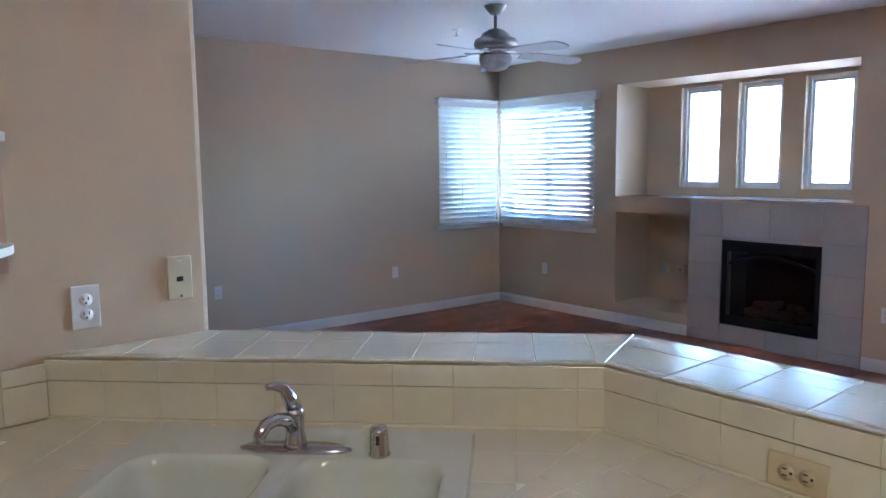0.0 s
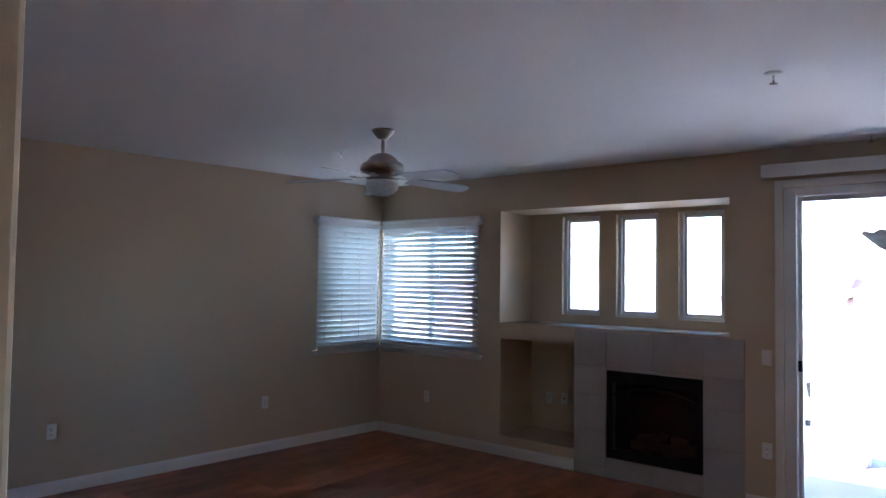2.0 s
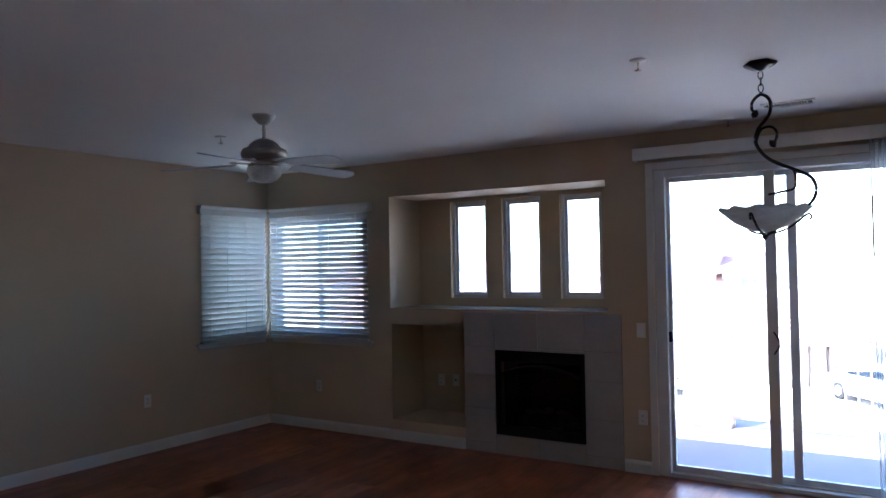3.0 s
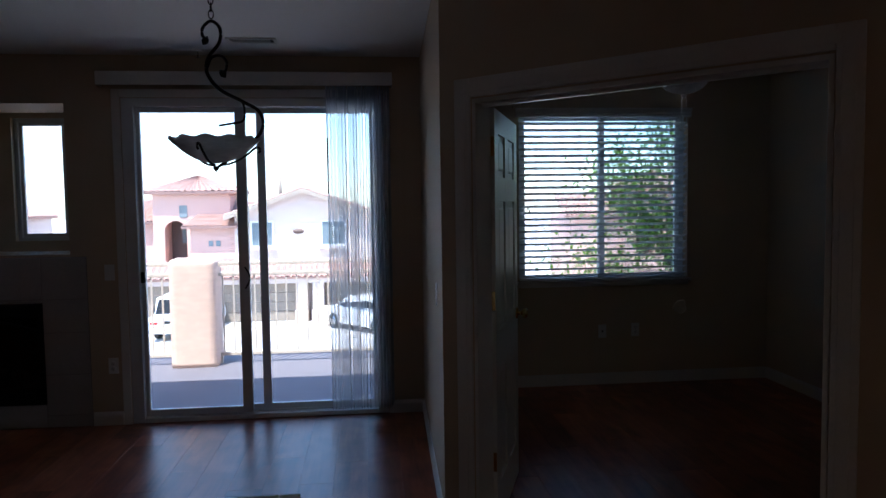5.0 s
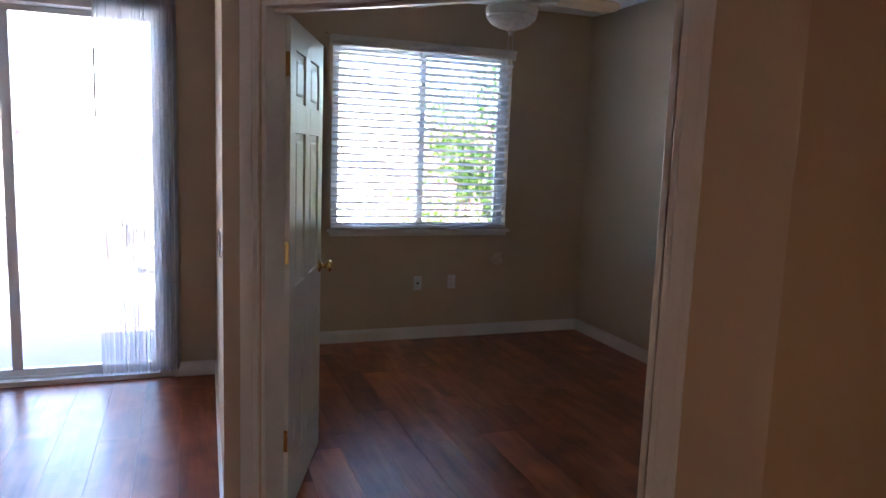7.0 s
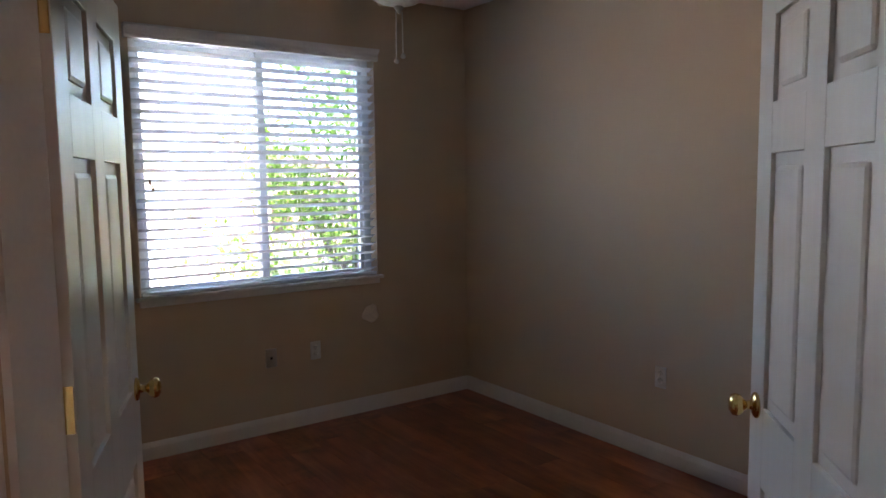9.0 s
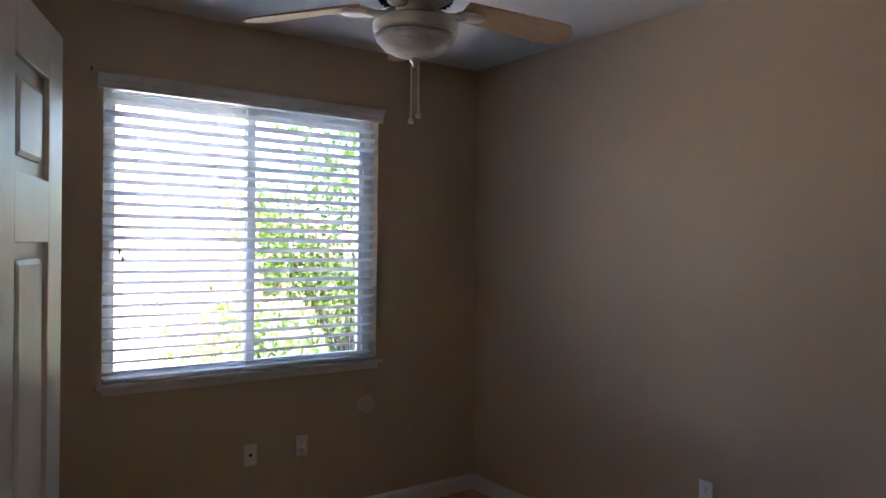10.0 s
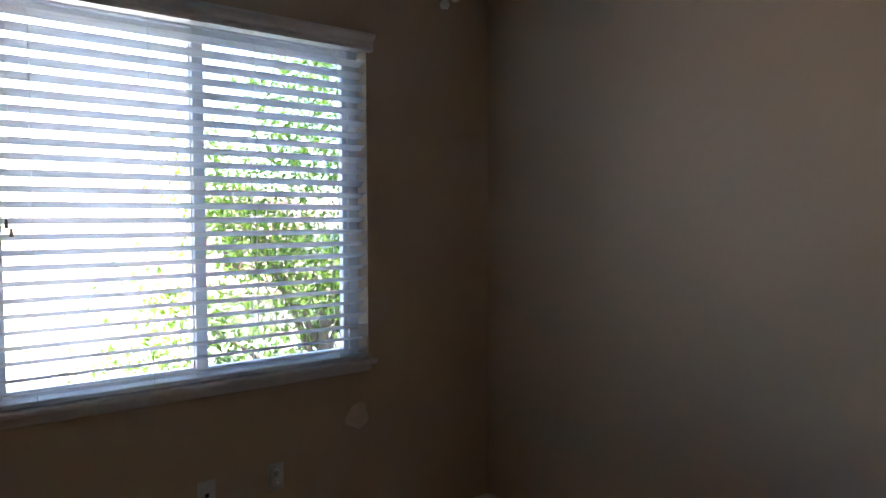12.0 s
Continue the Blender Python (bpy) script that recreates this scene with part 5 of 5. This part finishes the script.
for k in range(25):
    z = 1.125 * k / 24
    ring = []
    for i in range(32):
        a = math.tau * i / 32
        c_, s_ = math.cos(a), math.sin(a)
        q = (abs(c_) ** 12 + abs(s_) ** 12) ** (-1 / 12)
        g = 1 + pr.uniform(-0.012, 0.012) - (0.05 if k == 24 else 0)
        ring.append(ps.verts.new((0.235 * q * c_ * g, 0.2 * q * s_ * g, z - (pr.uniform(0, 0.012) if k > 22 else 0))))
    if prev:
        for i in range(32):
            ps.faces.new((prev[i], prev[(i + 1) % 32], ring[(i + 1) % 32], ring[i])).smooth = True
    else:
        ps.faces.new(ring[::-1])
    prev = ring
ps.faces.new(prev)
part("shaft", ps, PIER, pl)


def railing(x0, x1, y):
    t = thing("railing", Matrix.Translation((0, y, -0.08)), "cream painted metal balcony railing", "railing", "balcony railings")
    for z in (0.08, 0.93, 1.04):
        part("rail", box(x0, -0.02, z, x1, 0.02, z + 0.035, 0.004), RAILM, t)
    n = int((x1 - x0) / 0.11)
    me = mesh_of("baluster", box(-0.008, -0.008, 0.116, 0.008, 0.008, 0.929), RAILM)
    for k in range(n):
        part("baluster", me, RAILM, t, m=Matrix.Translation((x0 + 0.06 + k * 0.11, 0, 0)))
    for x in (x0 + 0.02, x1 - 0.02):
        part("post", box(x - 0.02, -0.02, 0, x + 0.02, 0.02, 0.079), RAILM, t)


railing(-1.24, 0.64, 7.76)
railing(-4.5, -1.67, 7.76)


def roof_slope(parent, a, b, c, d, n_across=18, n_up=9, name="roof", thick=0.12):
    """A tiled slope from the eave a-b up to the ridge d-c, with rows of half-round tiles."""
    A, B, C, D = (Vector(p) for p in (a, b, c, d))
    nrm = (B - A).cross(D - A).normalized()
    if nrm.z < 0:
        nrm = -nrm
    bm = bmesh.new()
    lo = [bm.verts.new(p - nrm * thick) for p in (A, B, C, D)]
    hi = [bm.verts.new(p) for p in (A, B, C, D)]
    for i in range(4):
        bm.faces.new((lo[i], lo[(i + 1) % 4], hi[(i + 1) % 4], hi[i]))
    bm.faces.new(lo[::-1])
    bm.faces.new(hi)
    for j in range(n_up):
        f0, f1 = j / n_up, (j + 1.0) / n_up
        for i in range(n_across):
            s0, s1 = (i + 0.08) / n_across, (i + 0.92) / n_across
            e0, e1 = A.lerp(D, f0), B.lerp(C, f0)
            g0, g1 = A.lerp(D, f1), B.lerp(C, f1)
            p = [e0.lerp(e1, s0), e0.lerp(e1, (s0 + s1) / 2), e0.lerp(e1, s1), g0.lerp(g1, s1), g0.lerp(g1, (s0 + s1) / 2), g0.lerp(g1, s0)]
            v = [bm.verts.new(p[k] + nrm * h) for k, h in enumerate((0.02, 0.09, 0.02, 0.005, 0.06, 0.005))]
            bm.faces.new((v[0], v[1], v[4], v[5]))
            bm.faces.new((v[1], v[2], v[3], v[4]))
    return part(name, bm, RTILE, parent)


def house(m, label):
    """A two-storey townhouse with a gabled wing, a hip-roofed stair tower and garages; its front faces -y."""
    t = thing("townhouse", m, label, "house", "townhouses across the court")
    def windowed(x, z, w, h, y=-0.03):
        f = bmesh.new()
        for q in ((0, 0, 0.08, h), (w - 0.08, 0, w, h), (0.08, 0, w - 0.08, 0.08), (0.08, h - 0.08, w - 0.08, h), (w / 2 - 0.03, 0.08, w / 2 + 0.03, h - 0.08)):
            bx(f, x + q[0], y - 0.05, z + q[1], x + q[2], y + 0.03, z + q[3])
        wd = part("window", f, VINYL, t)
        part("pane", box(x + 0.08, y - 0.01, z + 0.08, x + w - 0.08, y + 0.01, z + h - 0.08), HPANE, wd)
        part("sill", box(x - 0.1, y - 0.12, z - 0.12, x + w + 0.1, y + 0.02, z - 0.001), STUCCO2, wd)
    # gabled wing, x -3.3..3.3, z 0 = ground
    H = 4.9
    g = bmesh.new()
    prof = [(-3.1, 0), (3.1, 0), (3.1, H), (0, H + 1.05), (-3.1, H)]
    lo = [g.verts.new((x, 0, z)) for x, z in prof]
    hi = [g.verts.new((x, 8, z)) for x, z in prof]
    for i in range(5):
        g.faces.new((lo[i], lo[(i + 1) % 5], hi[(i + 1) % 5], hi[i]))
    g.faces.new(lo)
    g.faces.new(hi[::-1])
    part("wall", g, STUCCO2, t)
    for s in (-1, 1):
        roof_slope(t, (s * 3.45, -0.45, H - 0.08), (s * 3.45, 8, H - 0.08), (0, 8, H + 1.12), (0, -0.45, H + 1.12), 24, 10)
        bm = bmesh.new()
        v = [bm.verts.new(p) for p in ((s * 3.5, -0.5, H - 0.30), (s * 3.5, -0.5, H - 0.10), (0, -0.5, H + 1.1), (0, -0.5, H + 0.9))]
        bm.faces.new(v)
        bmesh.ops.solidify(bm, geom=bm.faces[:], thickness=0.06)
        part("fascia", bm, RAILM, t)
    windowed(-2.4, 3.35, 1.05, 1.2)
    windowed(0.75, 3.35, 1.15, 1.2)
    pq = lathe([(0, 0), (0.26, 0), (0.24, 0.04), (0, 0.05)], 24)
    part("attic_vent", pq, BROWN, t, m=Matrix.Translation((-0.25, -0.001, 4.05)) @ Matrix.Rotation(radians(90), 4, "X") @ Matrix.Diagonal((1, 0.45, 1, 1)))
    # tiled pent roof over the garages
    roof_slope(t, (-7.0, -1.0, 2.05), (4.4, -1.0, 2.05), (4.4, -0.02, 2.75), (-7.0, -0.02, 2.75), 46, 4, "pent_roof", 0.1)
    part("pent_wall", box(-7.0, -0.8, 1.75, 4.4, -0.001, 1.99), STUCCO2, t)
    for x in (-8.1, -3.9, 1.0):
        d = bmesh.new()
        for k in range(4):
            bx(d, x, -0.40, 0.02 + k * 0.43, x + 3.5, -0.34, 0.02 + k * 0.43 + 0.415, 0.01)
        part("garage_door", d, GARAGE, t)
        for xp in (x - 0.62, x + 3.53):
            pb = box(xp, -0.78, 0.5, xp + 0.5, -0.001, 1.749, 0.01)
            bx(pb, xp - 0.05, -0.84, 0, xp + 0.55, -0.001, 0.499, 0.01)
            part("pier", pb, STUCCO2, t)
    # middle block and stair tower
    part("wall", box(-5.1, 0.2, 0, -3.12, 8, 4.4), STUCCO, t)
    roof_slope(t, (-5.4, -0.25, 4.35), (-3.0, -0.25, 4.35), (-2.2, 2.6, 5.45), (-4.4, 2.6, 5.45), 14, 6)
    for x in (-4.3, -3.98):
        part("window", box(x, 0.16, 3.42, x + 0.2, 0.199, 3.68), HPANE, t)
    part("tower_wall", wall_mesh(3.5, 3.0, 0, 5.98, [(0.5, 1.5, 2.6, 4.6)]), STUCCO, t, m=Matrix.Translation((-6.95, 1.0, 0)))
    arch = [(-5.95 - 0.499 * math.cos(math.pi * i / 12), 4.1 + 0.49 * math.sin(math.pi * i / 12)) for i in range(13)]
    ab_ = bmesh.new()
    for (xa, za), (xb, zb) in zip(arch, arch[1:]):
        f0, f1 = ([ab_.verts.new(p) for p in ((xa, y, za), (xb, y, zb), (xb, y, 4.599), (xa, y, 4.599))] for y in (1.001, 1.3))
        ab_.faces.new(f0)
        ab_.faces.new(f1[::-1])
        ab_.faces.new((f0[0], f1[0], f1[1], f0[1]))
    part("arch_spandrel", ab_, STUCCO, t)
    # dark brown here puts the shade of the arch recess into the colour
    part("arch_door", box(-6.449, 2.2, 2.6, -5.451, 2.25, 4.599), BROWN, t)
    part("arch_window", box(-5.95, 2.16, 3.5, -5.55, 2.199, 4.3), HPANE, t)
    part("window", box(-5.75, 0.96, 4.75, -5.4, 0.999, 5.3), HPANE, t)
    part("wall", box(-9.5, 1.6, 0, -6.96, 8, 4.6), STUCCO, t)
    roof_slope(t, (-9.8, 1.2, 4.55), (-6.96, 1.2, 4.55), (-6.96, 4.6, 5.6), (-9.8, 4.6, 5.6), 14, 6)
    top = (-5.2, 2.5, 6.7)
    c = [(-7.3, 0.6, 5.93), (-3.1, 0.6, 5.93), (-3.1, 4.4, 5.93), (-7.3, 4.4, 5.93)]
    for i in range(4):
        roof_slope(t, c[i], c[(i + 1) % 4], top, top, 14, 7, "tower_roof")
    for x, y in ((-5.2, 3.8), (-1.5, 4.0)):
        part("chimney_pipe", tube([(x, y, 5.4), (x, y, 6.7)], 0.09, 10), GARAGE, t)
    return t


h0 = house(pose(-2.6, 33.0, GZ), "pink stucco two-storey townhouse with tiled roof and garages")
copy_thing(h0, pose(-19.9, 33.5, GZ, 0, 0, 3))
copy_thing(h0, pose(19.5, 31.5, GZ, 0, 0, -6))


def car(m, label, tall):
    """A parked car, 4.5 m long along x, standing on z = 0."""
    t = thing("car", m, label, "car", "parked white cars")
    h = 1.72 if tall else 1.45
    side = [(-2.2, 0.35), (-2.25, 0.62), (-2.1, 0.85), (-1.25, 0.98), (-0.55, h - 0.04), (0.2, h), (1.1 if not tall else 1.75, h - 0.06), (1.75 if not tall else 2.05, 1.05), (2.2, 0.95), (2.27, 0.6), (2.2, 0.32), (1.75, 0.26), (-1.75, 0.26)]
    bm = bmesh.new()
    rows = []
    for y, k in ((-0.88, 0.0), (-0.80, 0.06), (0.80, 0.06), (0.88, 0.0)):
        rows.append([bm.verts.new((x * (1 + 0.01 * (k > 0)), y * (0.80 if z > 1.0 else 1.0), z + (k * 0.4 if z > 0.5 else 0))) for x, z in side])
    n = len(side)
    for p, q in zip(rows, rows[1:]):
        for i in range(n):
            f = bm.faces.new((p[i], p[(i + 1) % n], q[(i + 1) % n], q[i]))
            f.smooth = True
    bm.faces.new(rows[0])
    bm.faces.new(rows[-1][::-1])
    part("body", bm, CARPAINT, t)
    for y in (-1, 1):
        w = [(-1.05, 1.02), (-0.52, h - 0.13), (0.95 if not tall else 1.6, h - 0.15), (1.45 if not tall else 1.85, 1.06)]
        gb_ = bmesh.new()
        v = [gb_.verts.new((x, y * (0.885 if z < 1.1 else 0.722), z)) for x, z in w]
        gb_.faces.new(v)
        bmesh.ops.solidify(gb_, geom=gb_.faces[:], thickness=0.02)
        part("side_window", gb_, CARGLASS, t)
        for x in (-1.4, 1.38):
            wm = Matrix.Translation((x, y * 0.80, 0.33)) @ Matrix.Rotation(radians(90), 4, "X")
            wh = part("wheel", lathe([(0.2, -0.1), (0.31, -0.1), (0.33, -0.06), (0.33, 0.06), (0.31, 0.1), (0.2, 0.1)], 28), TYRE, t, m=wm)
            part("rim", lathe([(0, -0.104), (0.19, -0.104), (0.2, -0.09), (0.2, 0.09), (0.19, 0.104), (0, 0.104)], 20), CHROME, wh)
    for x, nm, mt in ((-2.22, "headlight", VINYL), (2.24, "tail_light", TAILRED)):
        for y in (-0.66, 0.66):
            part(nm, box(x - 0.04, y - 0.16, 0.66, x + 0.04, y + 0.16, 0.80, 0.02), mt, t)
    gw = bmesh.new()
    gw.faces.new([gw.verts.new(p) for p in ((-1.22, -0.70, 1.03), (-1.22, 0.70, 1.03), (-0.60, 0.62, h - 0.07), (-0.60, -0.62, h - 0.07))])
    bmesh.ops.solidify(gw, geom=gw.faces[:], thickness=0.02)
    part("windscreen", gw, CARGLASS, t)
    xr0, xr1 = (2.085, 1.80) if tall else (1.79, 1.16)
    gr = bmesh.new()
    gr.faces.new([gr.verts.new(p) for p in ((xr0, -0.66, 1.09), (xr0, 0.66, 1.09), (xr1, 0.60, h - 0.10), (xr1, -0.60, h - 0.10))])
    bmesh.ops.solidify(gr, geom=gr.faces[:], thickness=0.03)
    part("rear_window", gr, CARGLASS, t)
    part("bumper", box(2.2, -0.82, 0.36, 2.32, 0.82, 0.56, 0.03), CARPAINT, t)
    part("number_plate", box(2.285, -0.26, 0.72, 2.295, 0.26, 0.84), TYRE, t)


car(pose(0.35, 29.8, GZ, 0, 0, -50), "white parked sedan on the concrete court", False)
car(pose(-7.15, 30.4, GZ, 0, 0, -94), "white parked sport utility vehicle on the court", True)


def tree(m, height, spread, leaves, seed, label, leaf=0.07, base=0.35):
    """A tapered trunk with limbs and a ragged crown of small folded leaves."""
    t = thing("tree", m, label, "tree")
    r = random.Random(seed)
    tr = tube([(0.05 * math.sin(i), 0.04 * math.cos(i * 1.3), height * 0.62 * i / 8) for i in range(9)], lambda f: 0.11 * (1 - 0.6 * f), 9)
    tips = []
    for k in range(16):
        a, z0 = r.uniform(0, math.tau), height * r.uniform(base * 0.8, 0.6)
        L = spread * r.uniform(0.55, 1.0)
        end = Vector((L * math.cos(a), L * math.sin(a), z0 + height * r.uniform(0.08, 0.36)))
        pts = [Vector((0, 0, z0)).lerp(end, f / 5) + Vector((0, 0, 0.12 * math.sin(f))) for f in range(6)]
        tube(pts, lambda f: 0.04 * (1 - 0.8 * f), 6, tr)
        tips += [(p, 0.30 * spread) for p in pts[2:]]
    tips += [(Vector((r.uniform(-0.3, 0.3) * spread, r.uniform(-0.3, 0.3) * spread, height * r.uniform(0.6, 0.98))), 0.3 * spread) for _ in range(18)]
    part("trunk", tr, BARK, t)
    verts, faces = [], []
    for i in range(leaves):
        c, s = r.choice(tips)
        p = c + Vector((r.gauss(0, s * 0.5), r.gauss(0, s * 0.5), r.gauss(0, s * 0.42)))
        d = Vector((r.gauss(0, 1), r.gauss(0, 1), r.gauss(-0.3, 0.7))).normalized()
        e = d.cross(Vector((r.gauss(0, 0.4), r.gauss(0, 0.4), 1))).normalized()
        q = leaf * r.uniform(0.6, 1.25)
        up = d.cross(e) * q * 0.12
        b = len(verts)
        verts += [p, p + d * q * 0.5 + e * q * 0.26 + up, p + d * q, p + d * q * 0.5 - e * q * 0.26 + up]
        faces += [(b, b + 1, b + 2), (b, b + 2, b + 3)]
    me = bpy.data.meshes.new("crown")
    me.from_pydata([tuple(v) for v in verts], [], faces)
    me.materials.append(LEAF)
    ob = new("crown", me)
    ob.parent = t
    return t


tree(pose(4.75, 9.4, GZ), 7.5, 1.75, 27000, 4, "leafy green tree just outside the den window", 0.085)
tree(pose(-8.2, 5.3, GZ), 6.2, 2.0, 22000, 9, "leafy green tree outside the corner window", 0.11)
tree(pose(-12.1, 20.2, GZ), 4.8, 1.2, 5000, 14, "rounded yellow-green young tree in the court", 0.13)

# ---- floor planks ----
PW, PL = 0.195, 1.22


def floor_planks():
    """Laminate boards along y: the walked stretch as single boards, the rest joined."""
    fl = bpy.data.objects["floor"]
    r = random.Random(21)
    near = mesh_of("plank", box(0.0003, 0.0003, -0.0055, PW - 0.0003, PL - 0.0003, 0.0, 0.0007), PLANK)
    rest_v, rest_f = [], []
    count = 0
    x = XW - 2 * PW
    while x < EAST:
        far = YN + 0.02 if x < 0.70 else DY + 0.02 if x < DX else YE + 0.05
        y = SOUTH - r.uniform(0.1, PL)
        while y < far - 0.02:
            y1 = min(y + PL, far)
            cx, cy = x + PW / 2, (y + y1) / 2
            if count < 295 and cy > -0.2 and (cx > -3.2 or cy > 2.5) and not (cx > 2.3 and cy < 2.2) and cx < DX:
                part("plank", near, PLANK, fl, m=Matrix.Translation((x, y, 0.0)) @ Matrix.Diagonal((1, (y1 - y) / PL, 1, 1)))
                count += 1
            else:
                b = len(rest_v)
                a0, a1, b0, b1 = x + 0.0005, x + PW - 0.0005, y + 0.0005, y1 - 0.0005
                rest_v += [(a0, b0, 0), (a1, b0, 0), (a1, b1, 0), (a0, b1, 0), (a0, b0, -0.0055), (a1, b0, -0.0055), (a1, b1, -0.0055), (a0, b1, -0.0055)]
                rest_f += [(b, b + 1, b + 2, b + 3), (b + 4, b + 5, b + 1, b), (b + 5, b + 6, b + 2, b + 1), (b + 6, b + 7, b + 3, b + 2), (b + 7, b + 4, b, b + 3)]
            y += PL
        x += PW
    me = bpy.data.meshes.new("far_planks")
    me.from_pydata(rest_v, [], rest_f)
    me.materials.append(PLANKS)
    ob = tagged(new("far_planks", me), "cherry laminate planks beyond the walked floor", kind="stuff")
    ob.parent = fl


floor_planks()
